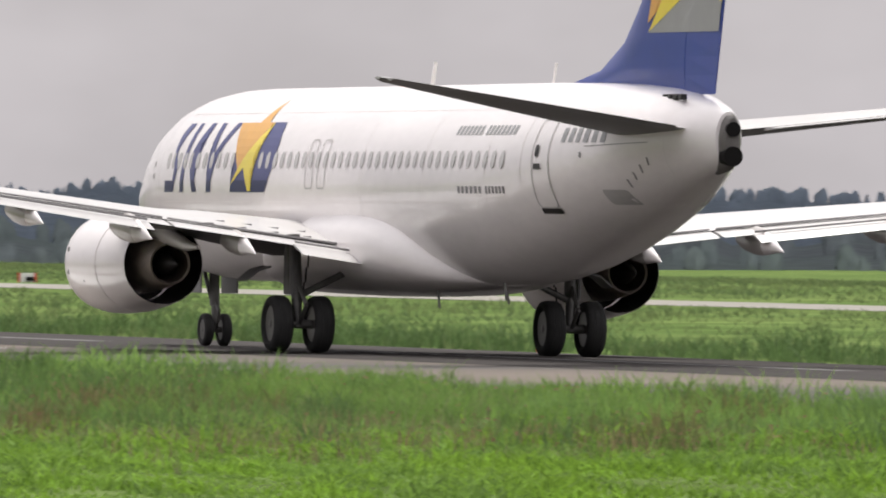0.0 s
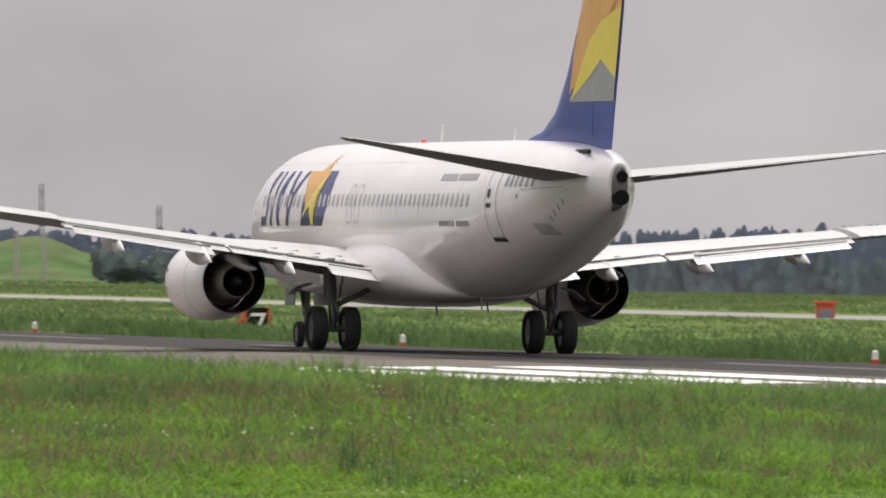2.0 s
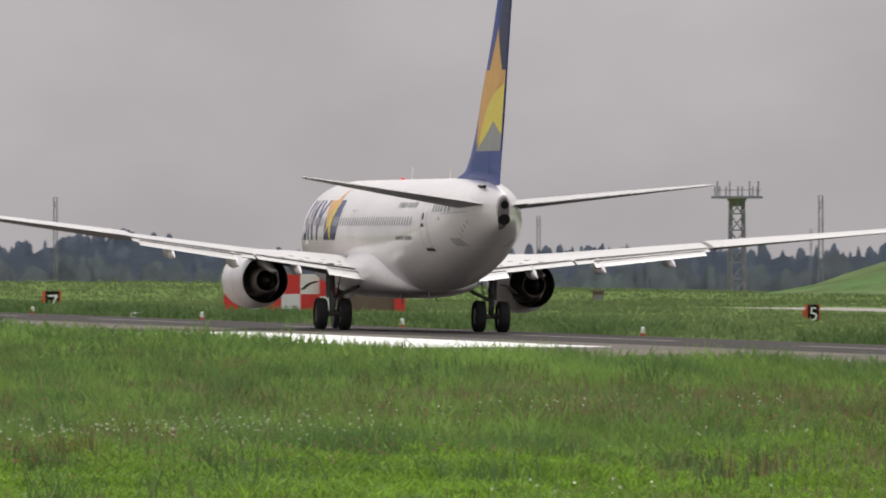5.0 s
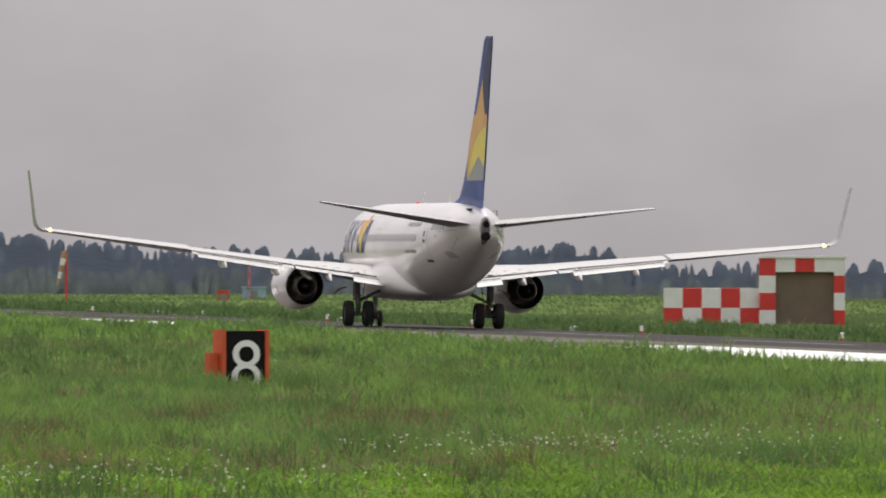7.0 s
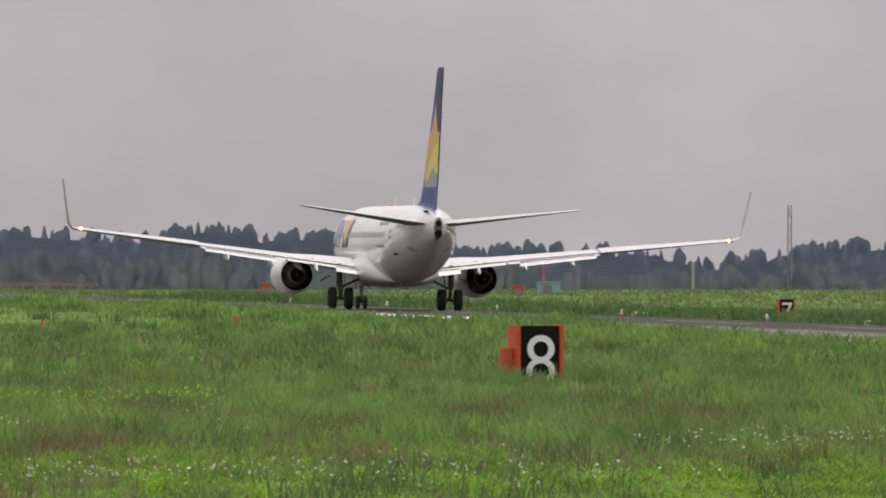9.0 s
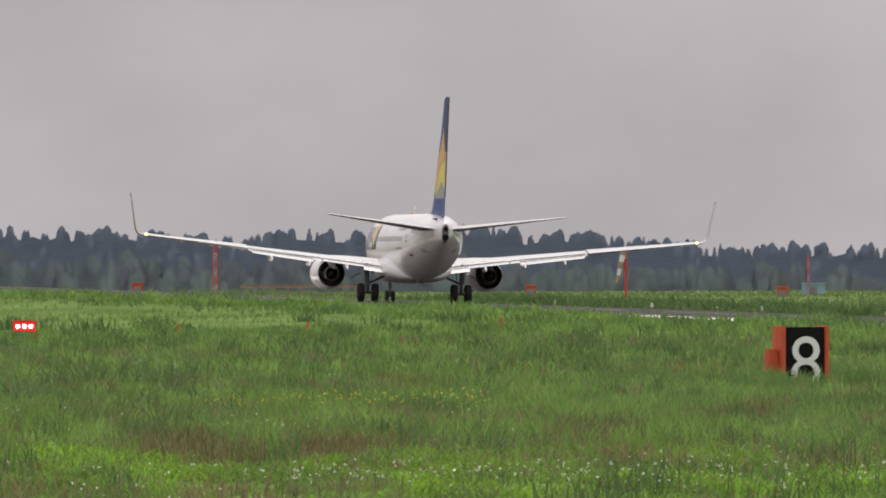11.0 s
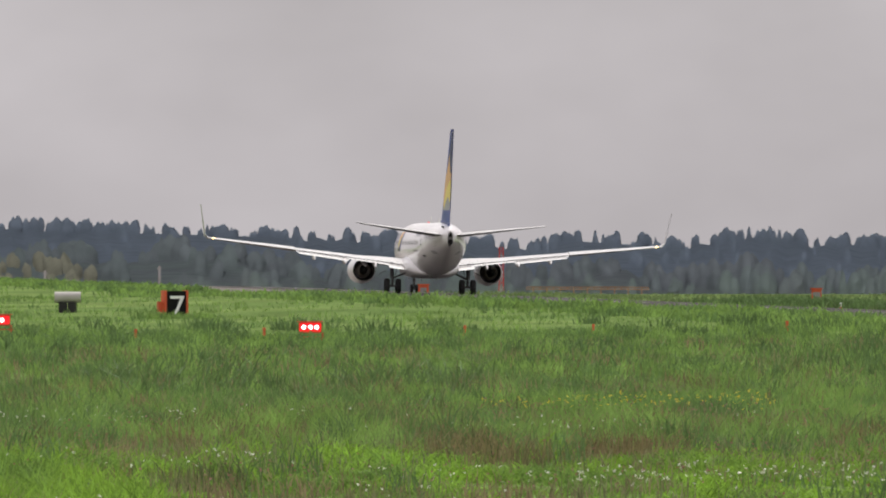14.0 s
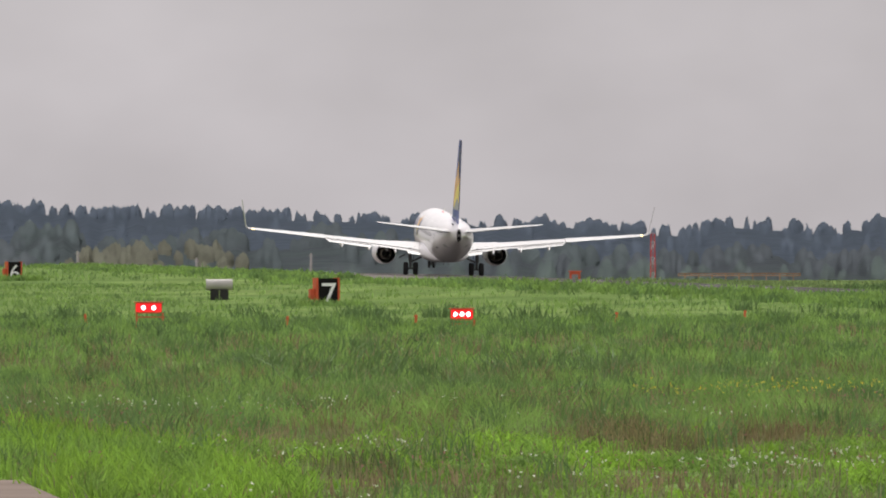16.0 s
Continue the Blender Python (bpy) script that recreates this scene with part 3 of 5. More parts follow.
for side in (-1, 1):
    S = lambda q: shear(q, 0.16)
    def paint(name, poly, m, label=""):
        part(name, on_skin(poly, side, 0.008), m, fuselage, label)
    # three figures of slanted strokes; their feet carry a painted horizon reflection
    paint("livery_stroke", S([(6.0, 3.22), (6.8, 3.22), (6.95, 3.46), (6.0, 3.46)]), DARKBLUE, "foot of a slanted livery stroke, darkened as a horizon reflection")
    paint("livery_stroke", S([(6.72, 3.46), (6.98, 3.46), (7.06, 3.75), (6.7, 4.05), (6.45, 4.02), (6.78, 3.72)]), SLATE, "blue slanted livery stroke")
    paint("livery_stroke", S([(6.45, 4.02), (6.7, 4.05), (6.6, 4.35), (6.7, 4.54), (6.98, 4.54), (7.0, 4.66), (6.5, 4.66), (6.35, 4.4)]), SLATE, "blue slanted livery stroke")
    for m, z0, z1 in ((DARKBLUE, 3.22, 3.46), (SLATE, 3.46, 4.66)):
        paint("livery_stroke", S([(7.42, z0), (7.7, z0), (7.7, z1), (7.42, z1)]), m, "slanted livery stroke")
    paint("livery_stroke", S([(8.46, 3.22), (8.8, 3.22), (8.62, 3.46), (8.3, 3.46)]), DARKBLUE, "foot of a slanted livery stroke, darkened as a horizon reflection")
    paint("livery_stroke", S([(7.95, 3.97), (8.3, 3.46), (8.62, 3.46), (8.2, 4.0), (8.7, 4.66), (8.4, 4.66)]), SLATE, "blue slanted livery stroke")
    paint("livery_stroke", S([(9.5, 3.22), (9.82, 3.22), (9.83, 3.46), (9.51, 3.46)]), DARKBLUE, "foot of a slanted livery stroke, darkened as a horizon reflection")
    paint("livery_stroke", S([(9.51, 3.46), (9.83, 3.46), (9.85, 3.8), (10.6, 4.66), (10.25, 4.66), (9.7, 4.02), (9.45, 4.66), (9.15, 4.66), (9.5, 3.85)]), SLATE, "blue slanted livery stroke")

    def sk(poly):
        return [(x - (1.86 - skin_y(12.0, z)) / 0.315, z) for x, z in poly]
    paint("livery_panel", sk([(11.24, 3.22), (13.68, 3.22), (14.2, 3.7), (14.72, 4.2), (15.24, 4.66), (12.04, 4.66), (11.8, 4.2), (11.5, 3.7)]), SLATE, "blue slanted panel behind the star")
    def star(poly, m, lift, label):
        part("livery_star", on_skin(sk(poly), side, lift), m, fuselage, label)
    star([(12.04, 4.66), (14.4, 4.66), (13.3, 4.33), (12.3, 3.95), (11.75, 3.68)], GOLD, 0.013, "golden star")
    star([(13.35, 4.66), (15.4, 5.14), (14.0, 4.66)], GOLD, 0.013, "golden star tip")
    star([(14.45, 4.65), (13.4, 4.36), (12.4, 4.0), (11.7, 3.65), (11.28, 3.36), (12.2, 3.72), (12.52, 3.24), (12.74, 3.24), (12.75, 3.78), (13.4, 4.26)], YELLOW, 0.019, "yellow star facet")
    # the same horizon reflection, painted dark along the panel's foot
    star([(11.24, 3.22), (13.68, 3.22), (13.95, 3.46), (12.9, 3.46), (12.75, 3.3), (12.45, 3.46), (11.4, 3.46)], DARKBLUE, 0.015, "foot of the panel, darkened as a horizon reflection")

    def bars(x0, x1, z0, z1, n, m, name="lettering_bar", slant=0.18):
        w = (x1 - x0) / n
        for k in range(n):
            a = x0 + k * w
            paint(name, [(a, z0), (a + 0.58 * w, z0), (a + 0.58 * w + slant * (z1 - z0), z1), (a + slant * (z1 - z0), z1)], m)
    bars(26.1, 27.9, 4.36, 4.54, 7, GREY)
    bars(28.05, 30.0, 4.36, 4.54, 8, GREY)
    bars(26.95, 28.5, 3.21, 3.35, 6, SEAM, slant=0.0)
    bars(28.65, 29.8, 3.21, 3.35, 6, SEAM, slant=0.0)
    bars(32.5, 34.5, 4.20, 4.48, 6, GREY, slant=0.1)


def airfoil(le, te, y, z, thick, n=9, twist=0.0, rise=0.0):
    """A wing section between leading and trailing edge (metres behind the nose)."""
    c = te - le
    up, lo = [], []
    for i in range(n + 1):
        f = 0.5 - 0.5 * math.cos(math.pi * i / n)
        h = thick * c * 8.6 * (0.2969 * math.sqrt(f) - 0.126 * f - 0.3516 * f ** 2 + 0.2843 * f ** 3 - 0.1015 * f ** 4)
        drop = -math.tan(radians(twist)) * c * f
        up.append(ac(le + c * f, y, z + h * 0.62 + drop + rise * f * (1 - f)))
        lo.append(ac(le + c * f, y, z - h * 0.5 + drop + rise * f * (1 - f)))
    return up + lo[::-1][1:-1]


def wing_z(y):
    y = abs(y)
    return 2.27 + 0.107 * (y - 1.88)


def lerp(y, y0, a, y1, b):
    return a + (b - a) * (abs(y) - y0) / (y1 - y0)


def wing_le(y):
    y = abs(y)
    return 12.9 + (y - 1.6) * 0.80 if y < 5 else 15.62 + (y - 5) * 0.535


def wing_te(y):
    y = abs(y)
    return lerp(y, 1.6, 19.6, 5.6, 19.75) if y < 5.6 else lerp(y, 5.6, 19.75, 10.45, 21.2) if y < 10.45 else lerp(y, 10.45, 21.2, 17.0, 23.75)


def shade_undersides(ob):
    """Underside faces take the second material, darkened for their shade."""
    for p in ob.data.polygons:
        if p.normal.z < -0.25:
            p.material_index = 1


for side in (-1, 1):
    bm = bmesh.new()
    ys = [1.5, 2.6, 4, 5, 5.6, 7, 9, 10.45, 10.46, 12.3, 14, 15.6, 17.0]
    loft(bm, [airfoil(wing_le(y), wing_te(y) + (0.85 if y > 10.455 else 0.0) * (1 - smooth(10.45, 17.0, y)), side * y, wing_z(y), 0.125 if y < 5 else 0.105, 9, 1.2 if y < 10.455 else 0.3, 0.1) for y in ys])
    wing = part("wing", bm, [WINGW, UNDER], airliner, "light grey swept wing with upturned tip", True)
    shade_undersides(wing)
    # winglet: sections along a curved line from the tip upwards
    bm = bmesh.new()
    rings = []
    z0 = wing_z(17.0)
    for k in range(9):
        a = radians(10 + 70 * min(1, k / 4))
        if k <= 4:
            yy, zz = 17.0 + 0.52 * math.sin(radians(72) * k / 4), z0 + 0.52 * (1 - math.cos(radians(72) * k / 4))
        else:
            f = (k - 4) / 4
            yy, zz = 17.495 + 0.39 * f, z0 + 0.36 + 2.2 * f
        f = k / 8
        le, te = 22.04 + 2.05 * f, 23.75 + 1.0 * f
        c = te - le
        nrm = Vector((-math.sin(radians(9 * k)) * side if k <= 4 else -0.98 * side, 0, math.cos(radians(18 * k)) if k <= 4 else 0.16)).normalized()
        ring = []
        for sgn in (1, -1):
            for i in (range(7) if sgn > 0 else range(5, 0, -1)):
                q = i / 6
                h = 0.07 * c * 4 * q * (1 - q) * (1.3 - q) * 0.8
                ring.append(ac(le + c * q, side * yy, zz) + nrm * h * sgn)
        rings.append(ring)
    loft(bm, rings)
    part("winglet", bm, WINGW, wing, "tall blended winglet", True)
    bm = bmesh.new()
    bmesh.ops.create_icosphere(bm, subdivisions=2, radius=0.085, matrix=Matrix.Translation(ac(23.85, side * 16.85, wing_z(17.0) + 0.02)))
    part("position_light", bm, NAVLIGHT, wing, "glowing warm tail position light", True)
    # flaps, two slots each, lowered for take-off
    for ya, yb, ya2, yb2, c0, c1 in ((2.0, 5.72, 2.0, 3.25, 1.5, 1.28), (5.8, 10.4, 6.35, 10.2, 1.25, 0.9)):
        for first, last, ofs, frac, ang, dz in ((ya, yb, -0.10, 0.62, 8, -0.015), (ya2, yb2, 0.52, 0.47, 15, -0.10)):
            bm = bmesh.new()
            rings = []
            for y in steps(first, last, 3):
                c = lerp(y, ya, c0, yb, c1)
                te = wing_te(y)
                rings.append(airfoil(te + ofs * c, te + (ofs + frac) * c + 0.06, side * y, wing_z(y) - 0.022 * (te - wing_le(y)) + dz * c, 0.07, 6, ang))
            loft(bm, rings)
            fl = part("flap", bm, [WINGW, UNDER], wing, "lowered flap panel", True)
            shade_undersides(fl)
            # a dark rod stands for the shadow gap along the panel's front
            bm = bmesh.new()
            ends = []
            for y in (first + 0.02, last - 0.02):
                c = lerp(y, ya, c0, yb, c1)
                te = wing_te(y)
                zf = wing_z(y) - 0.022 * (te - wing_le(y))
                ends.append(ac(te + 0.05, side * y, zf + 0.035) if ofs < 0 else ac(te + 0.56 * c + 0.05, side * y, zf - 0.075 * c + 0.02))
            tube(bm, ends[0], ends[1], 0.026, 0.02, n=6)
            part("slot_shade", bm, SEAM, fl, "dark rod for the shadow gap before the flap panel")
    bm = bmesh.new()
    loft(bm, [airfoil(te_ - 0.08, te_ + c_, side * y_, z_, 0.05, 5, 1) for y_, te_, c_, z_ in ((10.7, wing_te(10.7) + 0.83, 0.42, wing_z(10.7) + 0.0), (13.7, wing_te(13.7) + 0.42, 0.36, wing_z(13.7) + 0.0), (16.6, wing_te(16.6) + 0.02, 0.28, wing_z(16.6) + 0.0))])
    ail = part("aileron", bm, [WINGW, UNDER], wing, "slim aileron at the outer trailing edge", True)
    shade_undersides(ail)
    # small dark boxes stand for the dark gaps of the spoilers
    for y_, f_ in ((2.5, 0.80), (3.1, 0.80), (3.7, 0.80), (4.3, 0.80), (2.6, 0.92), (3.3, 0.92), (4.0, 0.92), (4.7, 0.92)):
        c_ = wing_te(y_) - wing_le(y_)
        h_ = 0.125 * c_ * 8.6 * (0.2969 * math.sqrt(f_) - 0.126 * f_ - 0.3516 * f_ ** 2 + 0.2843 * f_ ** 3 - 0.1015 * f_ ** 4)
        z_ = wing_z(y_) + h_ * 0.62 - math.tan(radians(1.2)) * c_ * f_ + 0.1 * f_ * (1 - f_)
        bm = bmesh.new()
        p_ = ac(wing_le(y_) + c_ * f_, side * y_, z_)
        box(bm, p_ + Vector((-0.10, -0.03, -0.03)), p_ + Vector((0.10, 0.03, 0.008)))
        part("spoiler_gap", bm, SEAM, wing, "dark dash for a spoiler gap on the wing top")
    # flap track fairings: grey canoe, white pointed tail, shade and light in their colours
    for y, ln, sz in ((4.25, 2.4, 0.24), (6.6, 2.9, 0.28), (9.0, 2.7, 0.25)):
        te = wing_te(y)

        def canoe(f0, f1, n):
            rings = []
            for f in steps(f0, f1, n):
                xa = te - ln * 0.36 + ln * f
                rr = sz * (math.sin(math.pi * min(1, f * 1.05 + 0.08)) ** 0.7 if f < 0.62 else 0.80 * (1 - f) / 0.38 + 0.02)
                zc = wing_z(y) - 0.30 - 0.28 * f * f
                rings.append([ac(xa, side * y + 0.62 * rr * math.sin(2 * math.pi * i / 14), zc + 1.05 * rr * math.cos(2 * math.pi * i / 14)) for i in range(14)])
            return loft(bmesh.new(), rings)
        part("flap_fairing", canoe(0.0, 0.62, 6), FAIRSHADE, wing, "canoe-shaped flap track fairing with shade in its grey", True)
        part("fairing_tail", canoe(0.625, 1.0, 3), WHITE, wing, "pointed fairing tail, white for the light it catches", True)

    # engine
    ex, ez = side * 4.85, 1.72
    bm = bmesh.new()
    prof = [(1.1, 0.72), (0.75, 0.73), (0.6, 0.78), (0.65, 0.85), (0.95, 0.93), (1.5, 0.98), (2.2, 0.985), (3.1, 0.95), (4.0, 0.88), (4.8, 0.79), (4.785, 0.782)]
    spin(bm, [(19.6 - 11.9 - d, 1.05 * r) for d, r in prof], (ex, 0, ez))
    engine = part("engine", bm, WHITE, airliner, "white turbofan engine cowling", True)
    bm = bmesh.new()
    spin(bm, [(19.6 - d, r) for d, r in ((14.6, 0.2), (14.9, 0.62), (15.8, 0.58), (16.6, 0.50), (17.2, 0.42), (17.18, 0.38), (16.6, 0.40), (16.0, 0.36))], (ex, 0, ez), 32)
    part("core_nozzle", bm, COREMETAL, engine, "heat-stained metal core exhaust nozzle", True)
    bm = bmesh.new()
    spin(bm, [(19.6 - d, r) for d, r in ((16.0, 0.30), (16.8, 0.26), (17.3, 0.15), (17.7, 0.02))], (ex, 0, ez), 24, True)
    part("exhaust_cone", bm, DARK, engine, "dark exhaust cone", True)
    bm = bmesh.new()
    spin(bm, [(19.6 - 14.7, 0.80), (19.6 - 14.72, 0.05)], (ex, 0, ez), 32)
    part("bypass_duct", bm, DARK, engine, "dark bypass duct")
    bm = bmesh.new()
    spin(bm, [(19.6 - 11.9 - 3.1, 0.775), (19.6 - 11.9 - 4.0, 0.80), (19.6 - 11.9 - 4.785, 0.820)], (ex, 0, ez), 36)
    part("duct_liner", bm, DARK, engine, "dark liner of the bypass duct", True)
    for d_, r_ in ((0.98, 0.983), (3.2, 0.994)):
        bm = bmesh.new()
        spin(bm, [(19.6 - 11.9 - d_, r_), (19.6 - 11.9 - d_ - 0.01, r_ + 0.006), (19.6 - 11.9 - d_ - 0.03, r_ + 0.004), (19.6 - 11.9 - d_ - 0.035, r_ - 0.01)], (ex, 0, ez))
        part("cowl_seam", bm, PALESEAM, engine, "thin ring seam of the cowling", True)
    for d_, h_ in ((1.25, 0.25), (2.3, 0.05), (2.35, -0.35), (1.3, -0.2)):
        bm = bmesh.new()
        rr_ = math.sqrt(1.008 ** 2 - h_ ** 2)
        tube(bm, (ex - rr_ - 0.012, 19.6 - 11.9 - d_, ez + h_), (ex - rr_ + 0.05, 19.6 - 11.9 - d_, ez + h_), 0.055, n=10)
        part("cowl_latch", bm, SEAM, engine, "dark round vent on the cowling")
    for k_ in range(5):
        bm = bmesh.new()
        spin(bm, [(19.6 - 15.0 - 0.36 * k_, 0.625 - 0.045 * k_), (19.6 - 15.02 - 0.36 * k_, 0.635 - 0.045 * k_), (19.6 - 15.05 - 0.36 * k_, 0.62 - 0.045 * k_)], (ex, 0, ez), 32)
        part("nozzle_band", bm, STEEL, engine, "steel band round the core nozzle", True)
    bm = bmesh.new()
    rings = []
    for xa, hw, zt, zb in ((13.4, 0.1, 2.62, 2.5), (14.2, 0.22, 2.75, 2.45), (15.6, 0.24, 2.72, 2.28), (17.0, 0.2, 2.5, 2.1), (18.4, 0.12, 2.2, 1.98), (19.2, 0.04, 2.1, 2.02)):
        rings.append([ac(xa, ex + hw * math.sin(2 * math.pi * i / 12), (zt + zb) / 2 + (zt - zb) / 2 * math.cos(2 * math.pi * i / 12)) for i in range(12)])
    loft(bm, rings)
    part("pylon", bm, WHITE, engine, "white engine pylon", True)
    bm = bmesh.new()
    loft(bm, [[ac(12.9 + 0.25 * k, ex - 0.7 + q * 0.9 * (0.1 + 0.25 * k), ez + 0.7 + s_) for q, s_ in ((0, 0), (0.06, 0.02), (0.06, 0.0))] for k in range(3)])
    part("strake", bm, WHITE, engine)

    # horizontal stabiliser
    bm = bmesh.new()
    st = [(0.4, 33.6, 37.0, 4.38), (1.2, 34.15, 37.25, 4.48), (4, 35.95, 38.05, 4.85), (6.9, 38.0, 38.85, 5.23), (7.15, 38.5, 38.95, 5.26)]
    loft(bm, [airfoil(le, te, side * y, z + 0.0, 0.11, 8, -1.2) for y, le, te, z in st])
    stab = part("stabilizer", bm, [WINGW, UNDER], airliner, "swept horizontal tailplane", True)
    shade_undersides(stab)
    bm = bmesh.new()
    loft(bm, [airfoil(te - 0.12, te + c, side * y, z - 0.03, 0.07, 5, -2) for y, te, c, z in ((1.0, 37.2, 0.75, 4.51), (4, 38.05, 0.6, 4.885), (7.0, 38.85, 0.42, 5.26))])
    el = part("elevator", bm, [WINGW, UNDER], stab, "hinged elevator", True)
    shade_undersides(el)

# vertical fin, rudder and its star
FIN = [  # height, leading edge, hinge line, half thickness
    (5.0, 27.9, 35.35, 0.02), (5.40, 28.4, 35.45, 0.10), (5.62, 30.1, 35.52, 0.18), (6.15, 31.55, 35.66, 0.24), (6.97, 32.65, 35.9, 0.24), (8.5, 33.95, 36.35, 0.2), (10.3, 35.55, 36.9, 0.15), (12.2, 37.05, 37.5, 0.11), (12.4, 37.4, 37.6, 0.05)]


def fin_ring(z, le, te, th, tail=0.5, n=7):
    up = []
    for i in range(n + 1):
        f = i / n
        h = th * min(1.0, math.sqrt(f * 3.2)) * (1 - (1 - tail) * f * f)
        up.append((le + (te - le) * f, h))
    return [ac(x, h, z) for x, h in up] + [ac(x, -h, z) for x, h in up[::-1][:-1]]


def interp_fin(z, k):
    return float(np.interp(z, [f[0] for f in FIN], [f[k] for f in FIN]))


def rudder_te(z):
    return 37.12 + (z - 5.08) * 0.268


fin_zs = sorted(set([f[0] for f in FIN] + steps(5.4, 12.2, 24)))
bm = loft(bmesh.new(), [fin_ring(z, interp_fin(z, 1), interp_fin(z, 2), interp_fin(z, 3)) for z in fin_zs])
fin = part("fin", bm, BLUE, airliner, "tall blue vertical tail fin", True)
bm = loft(bmesh.new(), [[ac(interp_fin(z, 2) + 0.03, 0.5 * interp_fin(z, 3), z), ac(rudder_te(z), 0.012, z), ac(rudder_te(z), -0.012, z), ac(interp_fin(z, 2) + 0.03, -0.5 * interp_fin(z, 3), z)] for z in steps(5.13, 12.38, 20)])
rudder = part("rudder", bm, BLUE, fin, "blue rudder panel")


def on_fin(poly, side, lift=0.012):
    """A thin painted patch on the fin and rudder; poly: (share from leading edge to trailing edge, height)."""
    bm = bmesh.new()
    bmesh.ops.triangulate(bm, faces=[bm.faces.new([bm.verts.new((p[0], 0, p[1])) for p in poly])])
    z = min(p[1] for p in poly) + 0.3
    while z < max(p[1] for p in poly):
        bmesh.ops.bisect_plane(bm, geom=bm.verts[:] + bm.edges[:] + bm.faces[:], plane_co=(0, 0, z), plane_no=(0, 0, 1))
        z += 0.3
    for x in steps(0.05, 0.95, 12):
        bmesh.ops.bisect_plane(bm, geom=bm.verts[:] + bm.edges[:] + bm.faces[:], plane_co=(x, 0, 0), plane_no=(1, 0, 0))
    for v in bm.verts:
        f, zz = v.co.x, v.co.z
        le, hi, te = interp_fin(zz, 1), interp_fin(zz, 2), rudder_te(zz)
        xa = le + (te - le) * f
        th = interp_fin(zz, 3)
        if xa < hi:
            g = max(0.0, (xa - le) / (hi - le))
            h = th * min(1.0, math.sqrt(g * 3.2)) * (1 - 0.5 * g * g)
        else:
            h = 0.5 * th * (te - xa) / (te - hi) + 0.012
        v.co = ac(xa, side * (h + lift), zz)
    for f in bm.faces:
        f.normal_update()
        if f.normal.x * side < 0:
            f.normal_flip()
    return bm


for side in (-1, 1):
    def fp(poly, m, label, lift=0.012):
        part("fin_paint", on_fin(poly, side, lift), m, fin, label)
    fp([(.42, 10.6), (.84, 9.1), (.985, 9.1), (.985, 12.3), (.55, 12.3)], DARKBLUE, "darker blue rear of the fin tip")
    fp([(.33, 9.1), (.84, 9.1), (.42, 10.6)], GOLD, "golden star spike", 0.016)
    fp([(.04, 9.1), (.985, 9.1), (.985, 8.65), (.62, 8.3), (.45, 7.8), (.37, 6.9), (.30, 6.5), (.27, 7.3), (.22, 8.1)], GOLD, "golden star body", 0.016)
    fp([(.985, 8.65), (.985, 6.87), (.72, 7.35), (.34, 6.33), (.37, 6.9), (.45, 7.8), (.62, 8.3)], YELLOW, "yellow star facet", 0.02)
    fp([(.72, 7.35), (.985, 6.87), (.985, 6.32), (.34, 6.32)], GREY, "grey star facet", 0.016)

# tail end with its exhaust
bm = bmesh.new()
rings = []
for xa, top, bot, hw in ((37.4, 4.5, 3.60, 0.22), (37.95, 4.74, 3.66, 0.21), (38.2, 4.74, 3.72, 0.17), (38.25, 4.68, 3.78, 0.13)):
    rings.append([ac(xa, hw * math.sin(2 * math.pi * i / 20), (top + bot) / 2 + (top - bot) / 2 * math.cos(2 * math.pi * i / 20)) for i in range(20)])
tailcone = part("tail_cone", loft(bm, rings), TAILMETAL, airliner, "bare metal tail cone around the exhaust", True)
for z, r, nm in ((3.96, 0.2, "exhaust_pipe"), (4.47, 0.15, "cooling_inlet")):
    bm = bmesh.new()
    tube(bm, ac(38.0, 0, z), ac(38.3, 0, z - 0.01), r, r * 0.95, 18)
    part(nm, bm, BLACK, tailcone, "black round opening", True)
bm = bmesh.new()
loft(bm, [[ac(xa, w * math.sin(2 * math.pi * i / 12), z + h * math.cos(2 * math.pi * i / 12)) for i in range(12)] for xa, w, h, z in ((33.4, 0.05, 0.03, 3.0), (34.2, 0.2, 0.2, 3.05), (35.2, 0.22, 0.22, 3.22), (35.5, 0.15, 0.15, 3.32))])
part("tail_skid", bm, WHITE, airliner, "white tail skid fairing", True)
